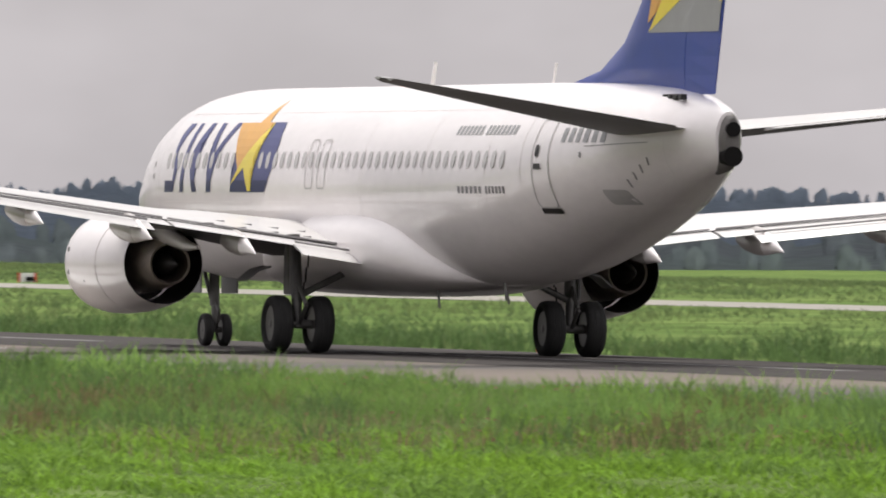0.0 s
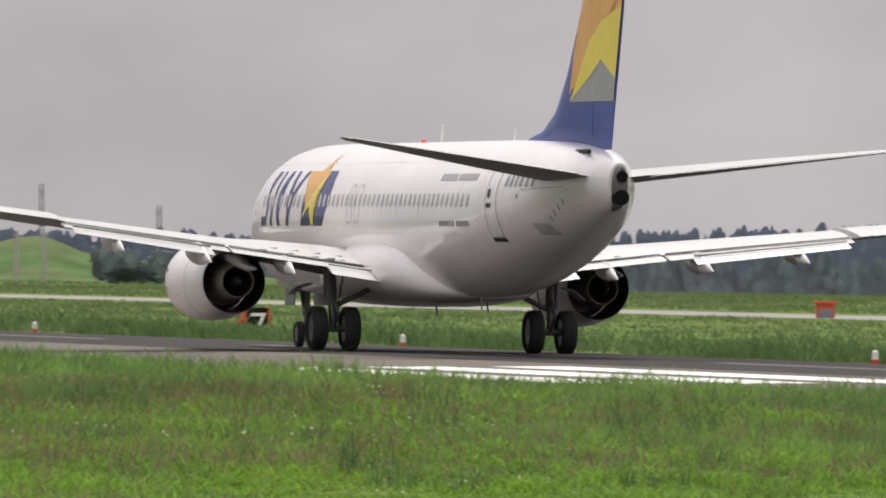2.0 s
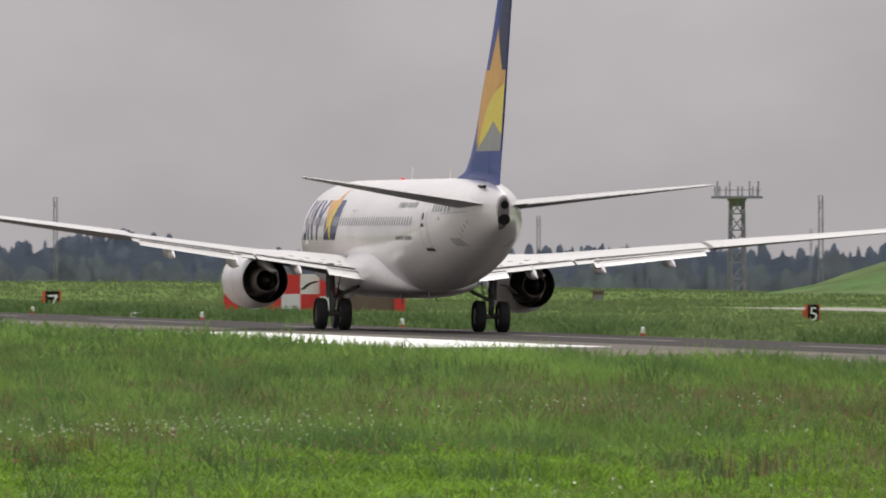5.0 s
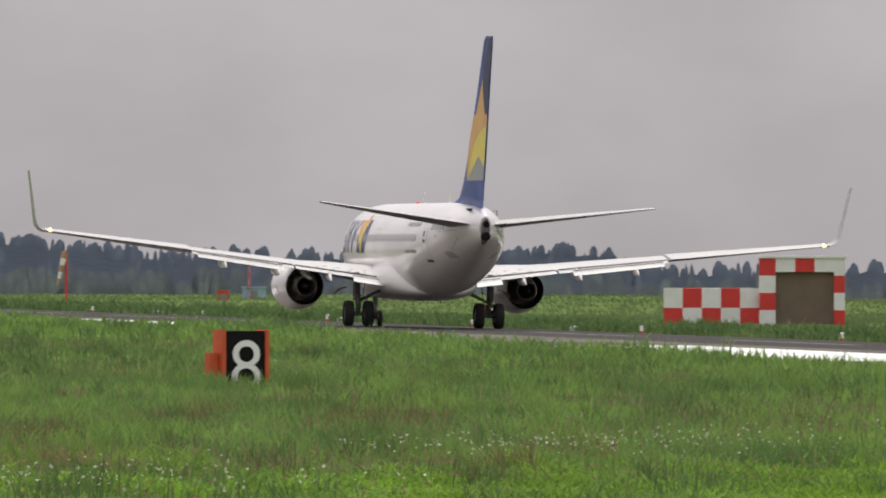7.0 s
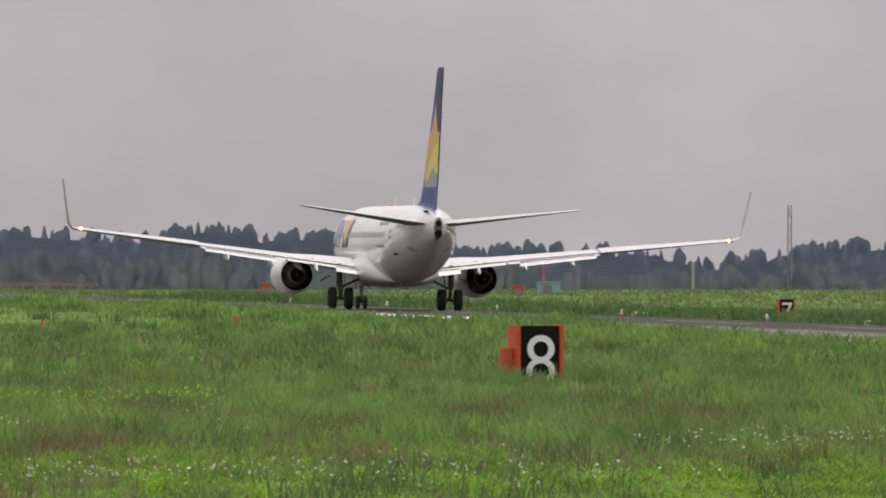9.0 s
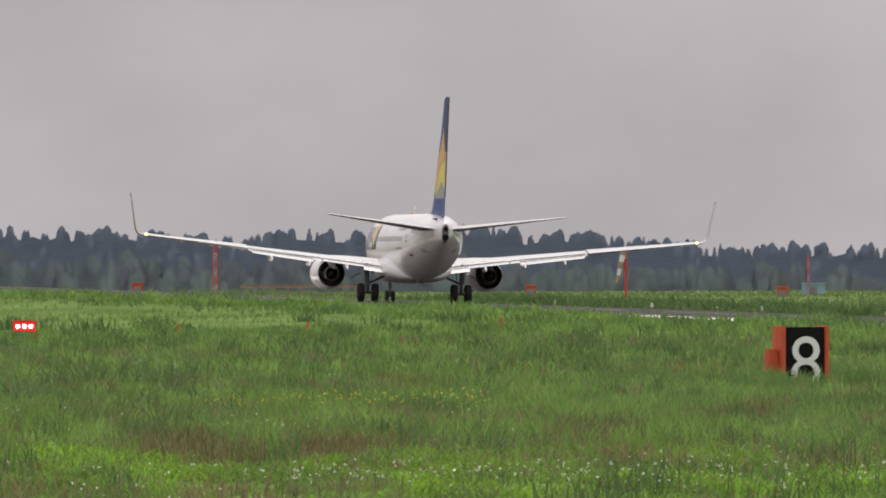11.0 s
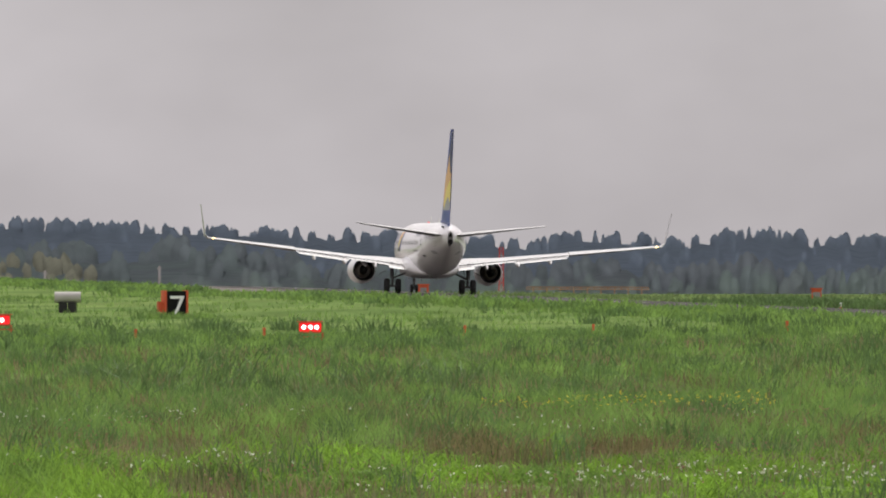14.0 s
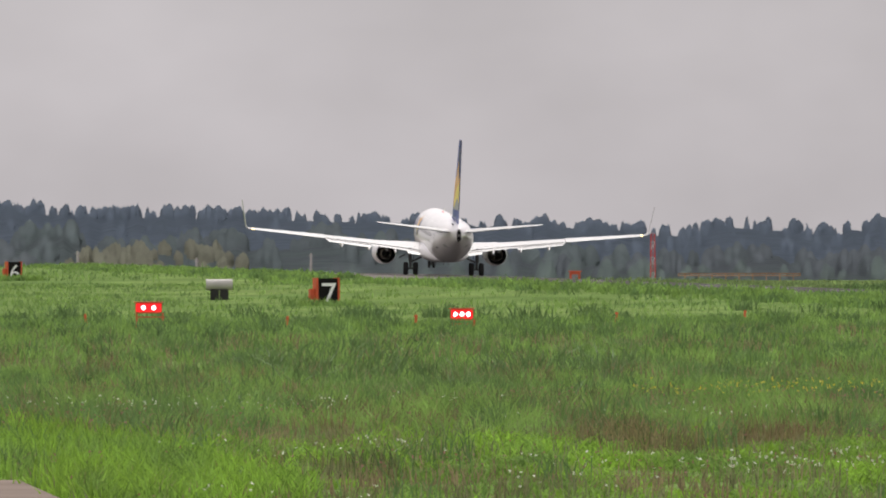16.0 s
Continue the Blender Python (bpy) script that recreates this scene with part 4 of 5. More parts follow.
for side in (-1, 1):
    for k in range(4):
        x0 = 34.9 + 0.3 * k
        part("stencil_mark", on_skin([(x0, 3.35 + 0.14 * k), (x0 + 0.05, 3.35 + 0.14 * k), (x0 + 0.05, 3.50 + 0.14 * k), (x0, 3.50 + 0.14 * k)], side, 0.012), SEAM, fuselage, "thin grey stencil mark")
    part("trim_seam", on_skin([(33.6, 4.12), (35.9, 4.20), (35.9, 4.215), (33.6, 4.135)], side, 0.012), SEAM, fuselage)
    part("access_panel", on_skin(rounded(33.9, 34.7, 3.02, 3.3, 0.06, 2), side, 0.012), WINGW, fuselage, "pale access panel")
    for xa in (5.2, 12.6, 20.4, 24.6, 28.6, 30.6, 36.4):
        tz, bz, _ = fus_at(xa)
        c_, h_ = (tz + bz) / 2, (tz - bz) / 2
        part("frame_seam", on_skin([(xa, c_ - 0.9 * h_), (xa + 0.022, c_ - 0.9 * h_), (xa + 0.022, c_ + 0.97 * h_), (xa, c_ + 0.97 * h_)], side, 0.006), PALESEAM, fuselage)
    part("lap_seam", on_skin([(6.0, 4.86), (30.0, 4.86), (30.0, 4.872), (6.0, 4.872)], side, 0.006), PALESEAM, fuselage)
    part("lap_seam", on_skin([(6.0, 3.02), (30.0, 3.02), (30.0, 3.034), (6.0, 3.034)], side, 0.006), PALESEAM, fuselage)
    # static ports and drains
    for xa, z in ((4.6, 3.5), (4.6, 3.75), (33.4, 3.9)):
        part("skin_port", on_skin(rounded(xa, xa + 0.1, z, z + 0.12, 0.04, 2), side, 0.012), SEAM, fuselage)
# aerials, beacons, drain masts
for xa, h, c in ((27.0, 0.42, 0.2), (19.0, 0.5, 0.28)):
    bm = bmesh.new()
    loft(bm, [[ac(xa + d + k * 0.12, w, 5.38 + z) for d, w in ((0, 0), (c * 0.5, 0.025), (c, 0), (c * 0.5, -0.025))] for k, z in ((0, 0), (1.6, h))])
    part("antenna", bm, WHITE, airliner, "white blade aerial")
for z, xa in ((5.42, 17.2),):
    bm = bmesh.new()
    bmesh.ops.create_icosphere(bm, subdivisions=2, radius=0.075, matrix=Matrix.Translation(ac(xa, 0, z)))
    part("beacon", bm, BEACON, airliner, "red beacon light", True)
for xa, y, z, ln in ((22.6, -0.9, 1.25, 0.4), (25.4, -0.4, 1.45, 0.42), (24.0, 0.1, 1.2, 0.25)):
    bm = bmesh.new()
    loft(bm, [[ac(xa + d + k * 0.15, y + w, z + 0.1 - k * ln) for d, w in ((0, 0), (0.07, 0.025), (0.15, 0), (0.07, -0.025))] for k in (0, 1)])
    part("drain_mast", bm, STEEL, airliner, "small drain mast under the belly")
for k in range(4):
    bm = bmesh.new()
    box(bm, ac(35.5 + 0.32 * k, -0.42, 5.02) + Vector((-0.06, -0.1, 0)), ac(35.5 + 0.32 * k, -0.42, 5.1) + Vector((0.06, 0.1, 0.03)), 0.01)
    part("vent_louvre", bm, DARK, airliner, "small dark vent")


# landing gear
def tyre_mesh(R, w):
    bm = bmesh.new()
    prof = [(-0.36 * w, 0.62 * R), (-0.5 * w, 0.74 * R), (-0.5 * w, 0.86 * R), (-0.42 * w, 0.95 * R), (-0.28 * w, 0.99 * R), (-0.17 * w, R), (-0.15 * w, 0.985 * R), (-0.13 * w, R),
            (0.13 * w, R), (0.15 * w, 0.985 * R), (0.17 * w, R), (0.28 * w, 0.99 * R), (0.42 * w, 0.95 * R), (0.5 * w, 0.86 * R), (0.5 * w, 0.74 * R), (0.36 * w, 0.62 * R)]
    n = 40
    loft(bm, [[(x, r * math.cos(2 * math.pi * i / n), r * math.sin(2 * math.pi * i / n)) for i in range(n)] for x, r in prof], False)
    return bm


def rim_mesh(R, w):
    bm = bmesh.new()
    n = 24
    prof = [(-0.36 * w, 0.63 * R), (-0.30 * w, 0.56 * R), (-0.22 * w, 0.40 * R), (-0.32 * w, 0.22 * R), (-0.40 * w, 0.12 * R), (-0.40 * w, 0.01), (0.40 * w, 0.01), (0.40 * w, 0.12 * R), (0.32 * w, 0.22 * R), (0.22 * w, 0.40 * R), (0.30 * w, 0.56 * R), (0.36 * w, 0.63 * R)]
    loft(bm, [[(x, r * math.cos(2 * math.pi * i / n), r * math.sin(2 * math.pi * i / n)) for i in range(n)] for x, r in prof])
    for i in range(8):
        a = 2 * math.pi * i / 8
        for s_ in (-1, 1):
            tube(bm, (s_ * 0.2 * w, 0.47 * R * math.cos(a), 0.47 * R * math.sin(a)), (s_ * 0.34 * w, 0.47 * R * math.cos(a), 0.47 * R * math.sin(a)), 0.05 * R, n=6)
    return bm


WHEELS = []
meshes = {}


def wheel(xa, y, R, w):
    key = (R, w)
    hub = new("wheel", meshes.get(("rim", key)))
    if ("rim", key) not in meshes:
        bpy.data.objects.remove(hub)
        hub = part("wheel", rim_mesh(R, w), RIM, airliner, "metal wheel hub", True)
        meshes[("rim", key)] = hub.data
        t = part("tyre", tyre_mesh(R, w), RUBBER, hub, "black grooved tyre", True)
        meshes[("tyre", key)] = t.data
    else:
        hub["label"] = "metal wheel hub"
        t = new("tyre", meshes[("tyre", key)])
        t["label"] = "black grooved tyre"
        t.parent = hub
    hub.parent = airliner
    hub.location = ac(xa, y, R)
    WHEELS.append((hub, ac(xa, y, R)))


for side in (-1, 1):
    for d in (-0.43, 0.43):
        wheel(19.6, side * 2.86 + d, 0.565, 0.40)
    bm = bmesh.new()
    tube(bm, ac(19.6, side * 2.86, 0.5), ac(19.5, side * 2.9, 1.35), 0.10, n=14)
    tube(bm, ac(19.52, side * 2.9, 1.2), ac(19.4, side * 2.95, 2.35), 0.15, n=14)
    tube(bm, ac(19.6, side * 2.86 - 0.34, 0.565), ac(19.6, side * 2.86 + 0.34, 0.565), 0.09, n=12)
    gear = part("main_gear", bm, STEEL, airliner, "grey steel main landing gear leg", True)
    bm = bmesh.new()
    tube(bm, ac(19.55, side * 2.8, 1.15), ac(19.4, side * 1.55, 1.75), 0.07, n=10)
    part("side_brace", bm, STEEL, gear, "", True)
    bm = bmesh.new()
    tube(bm, ac(19.75, side * 2.86, 0.6), ac(20.15, side * 2.86, 0.95), 0.045, n=8)
    tube(bm, ac(20.15, side * 2.86, 0.95), ac(19.62, side * 2.88, 1.4), 0.045, n=8)
    part("torsion_link", bm, STEEL, gear, "", True)
    bm = bmesh.new()
    box(bm, ac(19.6, side * 3.02, 1.15) + Vector((-0.03, -0.1, 0)), ac(19.25, side * 3.02, 2.2) + Vector((0.03, 0.1, 0)), 0.02)
    part("leg_door", bm, UNDER, gear, "grey gear leg door", True)
    bm = bmesh.new()
    loft(bm, [[ac(xa, side * (3.35 + 0.5 * f), 1.7 - 0.28 * f * f) + Vector((0, 0, t_)) for t_, xa in ((0.02, 18.6), (0.02, 19.3), (-0.02, 19.3), (-0.02, 18.6))] for f in (0, 0.5, 1.0)])
    part("gear_door", bm, UNDER, gear, "hanging outer gear door")
    bm = bmesh.new()
    for k in range(5):
        tube(bm, ac(19.3 - 0.02 * k, side * (2.72 - 0.05 * k), 0.8 + 0.3 * k), ac(19.3 - 0.02 * k - 0.02, side * (2.70 - 0.05 * k), 1.1 + 0.3 * k), 0.02, n=6)
    part("hydraulic_line", bm, DARK, gear, "black hydraulic line")
for d in (-0.2, 0.2):
    wheel(4.0, d, 0.345, 0.20)
bm = bmesh.new()
tube(bm, ac(4.0, 0, 0.3), ac(3.95, 0, 0.95), 0.07, n=12)
tube(bm, ac(3.96, 0, 0.85), ac(3.85, 0, 1.75), 0.11, n=12)
tube(bm, ac(4.0, -0.2, 0.345), ac(4.0, 0.2, 0.345), 0.06, n=10)
nose_gear = part("nose_gear", bm, STEEL, airliner, "grey nose landing gear leg", True)
bm = bmesh.new()
tube(bm, ac(4.0, 0, 0.7), ac(3.0, 0, 1.7), 0.05, n=8)
tube(bm, ac(4.2, 0, 0.5), ac(4.3, 0, 0.75), 0.035, n=8)
tube(bm, ac(4.3, 0, 0.75), ac(4.0, 0, 0.95), 0.035, n=8)
part("drag_brace", bm, STEEL, nose_gear, "", True)
for side in (-1, 1):
    bm = bmesh.new()
    box(bm, ac(4.3, side * 0.40, 1.12) + Vector((-0.015, 0, 0)), ac(3.1, side * 0.40, 1.6) + Vector((0.015, 0, 0)), 0.012)
    part("nose_gear_door", bm, UNDER, nose_gear, "grey open nose gear door")


# ---- airfield signs, lamps and stakes ----
def text_mesh(ch, size):
    cu = bpy.data.curves.new("figure", 'FONT')
    cu.body = ch
    cu.size = size
    cu.align_x = 'CENTER'
    cu.align_y = 'CENTER'
    cu.extrude = 0.006
    cu.offset = -0.006
    tmp = new("figure", cu)
    dg = bpy.context.evaluated_depsgraph_get()
    data = bpy.data.meshes.new_from_object(tmp.evaluated_get(dg))
    bpy.data.objects.remove(tmp)
    return data


def distance_sign(ch, x, y, yaw, label, group="distance marker boards", low=0.0, size=1.0):
    """A black board with a white figure between orange side frames, on an orange body."""
    base = terrain(x, y) - low
    s = tagged(new("distance_sign"), label, "airfield sign", group)
    W2, D, z0, z1 = 0.48, 0.42, 0.02, 1.27
    bm = bmesh.new()
    box(bm, (-W2 + 0.03, 0.02, z0 + 0.03), (W2 - 0.03, D, z1 - 0.03), 0.02)
    part("body", bm, ORANGE, s, "orange painted sign body")
    bm = bmesh.new()
    box(bm, (-W2 + 0.04, -0.012, z0), (W2 - 0.04, 0.018, z1), 0.005)
    part("board", bm, BLACK, s, "matt black sign face")
    for q in (-1, 1):
        bm = bmesh.new()
        box(bm, (q * W2 - 0.045, -0.06, z0 - 0.03), (q * W2 + 0.045, D + 0.03, z1 + 0.02), 0.012)
        part("side_frame", bm, ORANGE, s)
    bm = bmesh.new()
    box(bm, (-W2 - 0.26, 0.1, z0 + 0.36), (-W2 - 0.05, 0.36, z0 + 0.80), 0.015)
    part("power_box", bm, ORANGE, s, "small orange junction box")
    for qx in (-W2 + 0.05, W2 - 0.05):
        for qy in (0.05, D - 0.05):
            bm = bmesh.new()
            tube(bm, (qx, qy, -0.05), (qx, qy, z0 + 0.05), 0.035, n=8)
            part("leg", bm, ORANGE, s)
    if ch:
        f = new("figure", text_mesh(ch, 1.5))
        f.data.materials.clear()
        f.data.materials.append(SIGNWHITE)
        f.parent = s
        f["label"] = "white figure"
        f.rotation_euler = (radians(90), 0, 0)
        f.location = (0.02, -0.022, 0.50)
    s.matrix_world = pose(x, y, base, 0, 0, yaw) @ Matrix.Scale(size, 4)
    return s


distance_sign("8", 36.0, 285.8, 16, "orange framed black board with white 8 in long grass")
distance_sign("7", 36.0, 593.5, 16, "orange framed black board with white 7 in long grass")
distance_sign("6", 36.0, 937.0, 16, "orange framed black board with white 6 in long grass")
distance_sign("7", 122.0, 542.5, 4, "orange framed black board with white 7 deep in far grass", low=0.55)
distance_sign("7", 122.0, 848.5, 4, "orange framed black board with white 7 beyond the runway", low=0.45)
distance_sign("5", 134.0, 672.5, 4, "small orange framed black board with white 5 near the taxiway", size=0.64)


def lamp_unit(x, y, n, wide, label, sunk=0.0):
    base = terrain(x, y) - sunk
    s = tagged(new("approach_lamp_unit"), label, "airfield light", "red lamp units")
    bm = bmesh.new()
    box(bm, (-wide / 2, -0.2, 0.50), (wide / 2, 0.25, 0.84), 0.03)
    part("housing", bm, ORANGE, s, "orange lamp housing")
    bm = bmesh.new()
    box(bm, (-wide / 2 - 0.05, -0.3, 0.84), (wide / 2 + 0.05, 0.3, 0.87), 0.008)
    part("hood", bm, ORANGE, s)
    bm = bmesh.new()
    box(bm, (-wide / 2 + 0.03, -0.212, 0.55), (wide / 2 - 0.03, -0.204, 0.81), 0.0)
    part("lens_panel", bm, LAMPRED, s, "glowing red lens panel")
    for k in range(n):
        bm = bmesh.new()
        q = (k - (n - 1) / 2) * wide / (n + 0.6)
        tube(bm, (q, -0.225, 0.68), (q, -0.214, 0.68), 0.068, n=16)
        part("lamp", bm, LAMPHOT, s, "bright lit lamp")
    for qx in (-wide / 2 + 0.05, wide / 2 + 0.02):
        bm = bmesh.new()
        tube(bm, (qx, 0, -0.05), (qx, 0, 0.52), 0.03, n=8)
        part("leg", bm, ORANGE, s)
    bm = bmesh.new()
    box(bm, (-wide / 2, -0.02, 0.36), (wide / 2 + 0.1, 0.02, 0.40))
    part("rail", bm, ORANGE, s)
    s.matrix_world = pose(x, y, base, 0, 0, -math.degrees(math.atan2(x, y)))


def at(az, r):
    return r * math.sin(radians(az)), r * math.cos(radians(az))


lamp_unit(*at(4.015, 440), 3, 0.72, "orange box with three lit red lamps in the grass", 0.17)
lamp_unit(*at(2.744, 452), 2, 0.86, "orange box on legs with two lit red lamps")

stake = tagged(new("marker_stake"), "short orange marker stake standing in the grass", "stake", "orange stakes")
bm = bmesh.new()
box(bm, (-0.035, -0.035, -0.1), (0.035, 0.035, 0.44), 0.008)
part("post", bm, ORANGE, stake)
bm = bmesh.new()
box(bm, (-0.042, -0.042, 0.40), (0.042, 0.042, 0.48), 0.01)
part("cap", bm, ORANGE, stake)
STAKES = [(2.49, 470), (3.306, 455), (3.828, 462), (4.64, 463), (5.162, 452), (5.95, 460), (1.7, 470)]
for k, (az, r) in enumerate(STAKES):
    x, y = at(az, r)
    m = pose(x, y, terrain(x, y) - 0.1, rng.uniform(-3, 3), rng.uniform(-4, 4), rng.uniform(0, 90))
    if k == 0:
        stake.matrix_world = m
    else:
        copy_thing(stake, m)

# low orange rail
x, y = at(5.28, 470)
rail = tagged(new("low_rail"), "low faded orange rail lying above the grass", "rail")
bm = bmesh.new()
tube(bm, (-0.42, 0, 0.47), (0.42, 0, 0.49), 0.022, n=8)
part("bar", bm, MUTED, rail)
for q in (-0.3, 0.3):
    bm = bmesh.new()
    tube(bm, (q, 0, -0.05), (q, 0, 0.475), 0.02, n=8)
    part("leg", bm, ORANGE, rail)
rail.matrix_world = pose(x, y, terrain(x, y) - 0.16)

# grey cylinder on a dark stand
x, y = at(3.031, 640)
vis = tagged(new("weather_cylinder"), "pale grey horizontal cylinder on a dark stand in the grass", "instrument")
bm = bmesh.new()
tube(bm, (-0.6, 0, 0.70), (0.6, 0, 0.70), 0.25, n=24)
bmesh.ops.bevel(bm, geom=[e for e in bm.edges if len(e.link_faces) == 2 and e.calc_face_angle(0) > 1.2], offset=0.03, segments=2, affect='EDGES')
part("drum", bm, CONCRETE, vis, "pale grey drum", True)
for q in (-0.21, 0.21):
    bm = bmesh.new()
    box(bm, (q - 0.2, -0.2, -0.05), (q + 0.2, 0.2, 0.5), 0.02)
    part("stand", bm, DARK, vis, "dark stand")
vis.matrix_world = pose(x, y, terrain(x, y), 0, 0, -3)

# white flat edge boxes and small red-white posts along the far runway edge
post = None
EDGE = [(102.6, 321 + 57.1 * k) for k in range(12)]
for k, (x, y) in enumerate(EDGE):
    if post is None:
        post = tagged(new("edge_marker"), "short white and red runway edge marker", "edge marker", "runway edge markers")
        for i, m in enumerate((WHITEP, REDP, WHITEP)):
            bm = bmesh.new()
            tube(bm, (0, 0, -0.05 + 0.17 * i), (0, 0, 0.12 + 0.17 * i), 0.12 - 0.012 * i, 0.108 - 0.012 * i, n=14)
            part("band", bm, m, post)
        bm = bmesh.new()
        bmesh.ops.create_icosphere(bm, subdivisions=2, radius=0.085, matrix=Matrix.Translation((0, 0, 0.47)))
        part("lens", bm, WHITEP, post, "", True)
        post.matrix_world = pose(x, y, terrain(x, y) - 0.12)
    else:
        copy_thing(post, pose(x, y, terrain(x, y) - 0.12))

# low white boxes on the far runway edge
for k, y in enumerate((686, 773, 860)):
    s = tagged(new("edge_box"), "low white box beside the far runway edge", "box", "white edge boxes")
    bm = bmesh.new()
    box(bm, (-0.45, -0.3, -0.05), (0.45, 0.3, 0.30), 0.05)
    part("cover", bm, WHITEP, s)
    bm = bmesh.new()
    box(bm, (-0.38, -0.32, 0.10), (0.38, -0.29, 0.24), 0.01)
    part("panel", bm, SEAM, s)
    s.matrix_world = pose(103.0, y, terrain(103.0, y))

# checkered equipment hut
hut = tagged(new("equipment_hut"), "red and white checkered hut with a brown shutter", "building")
def check(name, lo, hi, nx, nz, flip=0):
    for i in range(nx):
        for k in range(nz):
            bm = bmesh.new()
            a = lo[0] + (hi[0] - lo[0]) * i / nx
            b = lo[0] + (hi[0] - lo[0]) * (i + 1) / nx
            c = lo[2] + (hi[2] - lo[2]) * k / nz
            d = lo[2] + (hi[2] - lo[2]) * (k + 1) / nz
            box(bm, (a, lo[1], c), (b, hi[1], d))
            part(name, bm, REDP if (i + k + flip) % 2 else WHITEP, hut)
check("wall_panel", (-2.35, 0, -0.1), (-1.45, 4.0, 3.7), 1, 4, 0)
check("wall_panel", (1.75, 0, -0.1), (2.35, 4.0, 3.7), 1, 4, 1)
check("wall_panel", (-1.45, 0, 2.95), (1.75, 4.0, 3.7), 3, 1, 0)
check("low_wall_panel", (-7.6, 0.5, -0.1), (-2.35, 3.8, 2.05), 5, 2, 1)
bm = bmesh.new()
box(bm, (-1.45, 0.35, -0.1), (1.75, 3.9, 2.95))
part("shutter", bm, RUST, hut, "brown closed shutter")
bm = bmesh.new()
box(bm, (-2.45, -0.1, 3.7), (2.45, 4.1, 3.84), 0.02)
part("roof", bm, WHITEP, hut)
x, y = at(9.44, 775)
hut.matrix_world = pose(x, y, terrain(x, y), 0, 0, -9)


# wind sock
def windsock(az, r, h):
    x, y = at(az, r)
    s = tagged(new("windsock"), "red and white windsock hanging from a red mast", "windsock")
    for k in range(5):
        bm = bmesh.new()
        tube(bm, (0, 0, h * k / 5), (0, 0, h * (k + 1) / 5), 0.09, n=10)
        part("mast_section", bm, REDP, s)
    for k in range(5):
        bm = bmesh.new()
        tube(bm, (-0.1 - 0.11 * k, 0, h - 0.1 - 0.5 * k), (-0.1 - 0.11 * (k + 1), 0, h - 0.1 - 0.5 * (k + 1)), 0.25 - 0.03 * k, 0.22 - 0.03 * k, n=14)
        part("sock_band", bm, WHITEP if k in (1, 3) else MUTED, s, "", True)
    s.matrix_world = pose(x, y, terrain(x, y))


windsock(6.455, 1050, 4.1)


def lattice(name, az, r, top_z, wide, label, red=False, platform=0.0):
    """A slim lattice mast, with a round platform of aerials where it has one."""
    x, y = at(az, r)
    base = terrain(x, y)
    h = top_z - base
    s = tagged(new(name), label, "mast")
    n = max(6, int(h / 1.6))
    m = MASTGREY
    for qx in (-1, 1):
        for qy in (-1, 1):
            bm = bmesh.new()
            tube(bm, (qx * wide / 2, qy * wide / 2, -0.2), (qx * wide * 0.4, qy * wide * 0.4, h), wide * 0.07, n=6)
            part("leg", bm, REDP if red else m, s)
    for k in range(n):
        z0, z1 = h * k / n, h * (k + 1) / n
        w0 = wide / 2 * (1 - 0.2 * k / n)
        bm = bmesh.new()
        for q in range(4):
            a, b = [(-1, -1), (1, -1), (1, 1), (-1, 1)][q], [(1, -1), (1, 1), (-1, 1), (-1, -1)][q]
            tube(bm, (a[0] * w0, a[1] * w0, z0), (b[0] * w0, b[1] * w0, z1), wide * 0.045, n=5)
            tube(bm, (a[0] * w0, a[1] * w0, z1), (b[0] * w0, b[1] * w0, z1), wide * 0.045, n=5)
        part("bracing", bm, (REDP if k % 2 else WHITEP) if red else m, s)
    if platform:
        bm = bmesh.new()
        tube(bm, (0, 0, h - 0.12), (0, 0, h + 0.12), platform, n=32)
        part("platform", bm, m, s, "round platform")
        bm = bmesh.new()
        tube(bm, (0, 0, h - 0.9), (0, 0, h - 0.12), wide * 0.4, platform * 0.4, n=24)
        part("platform_bracket", bm, m, s)
        bm = bmesh.new()
        tube(bm, (0, 0, h + 0.7), (0, 0, h + 0.75), platform * 0.98, n=32, caps=False)
        part("railing", bm, m, s)
        for k in range(11):
            a = 2 * math.pi * k / 11
            bm = bmesh.new()
            tube(bm, (platform * 0.85 * math.cos(a), platform * 0.85 * math.sin(a), h), (platform * 0.85 * math.cos(a), platform * 0.85 * math.sin(a), h + 1.1 + 0.5 * (k % 3 == 0)), 0.07, n=6)
            part("aerial", bm, m, s)
    s.matrix_world = pose(x, y, base)


R = 1400
def top(el):
    return EYE[2] + R * math.tan(radians(el))


lattice("radio_tower", 10.96, R, top(0.16), 1.5, "grey lattice radio tower with a round aerial platform", platform=2.55)
lattice("radio_mast", 11.30, R, top(0.167), 0.45, "slim grey lattice mast by the wood")
lattice("radio_mast", 11.26, R, top(0.03), 0.2, "slim grey lattice mast by the wood")
lattice("radio_mast", 11.80, R, top(0.153), 0.45, "slim grey lattice mast by the wood")
lattice("radio_mast", 12.277, R, top(0.064), 0.45, "slim grey lattice mast by the wood")
lattice("radio_mast", 8.195, R, top(0.162), 0.4, "slim grey lattice mast by the wood")
lattice("radio_mast", 10.155, R, top(0.084), 0.35, "slim grey lattice mast by the wood")
lattice("obstacle_mast", 4.79, 1480, EYE[2] + 1480 * math.tan(radians(0.01)), 0.5, "red and white lattice mast at the field edge", red=True)
lattice("obstacle_mast", 7.196, 1200, EYE[2] + 1200 * math.tan(radians(-0.035)), 0.22, "slim red and white lattice mast in the field", red=True)


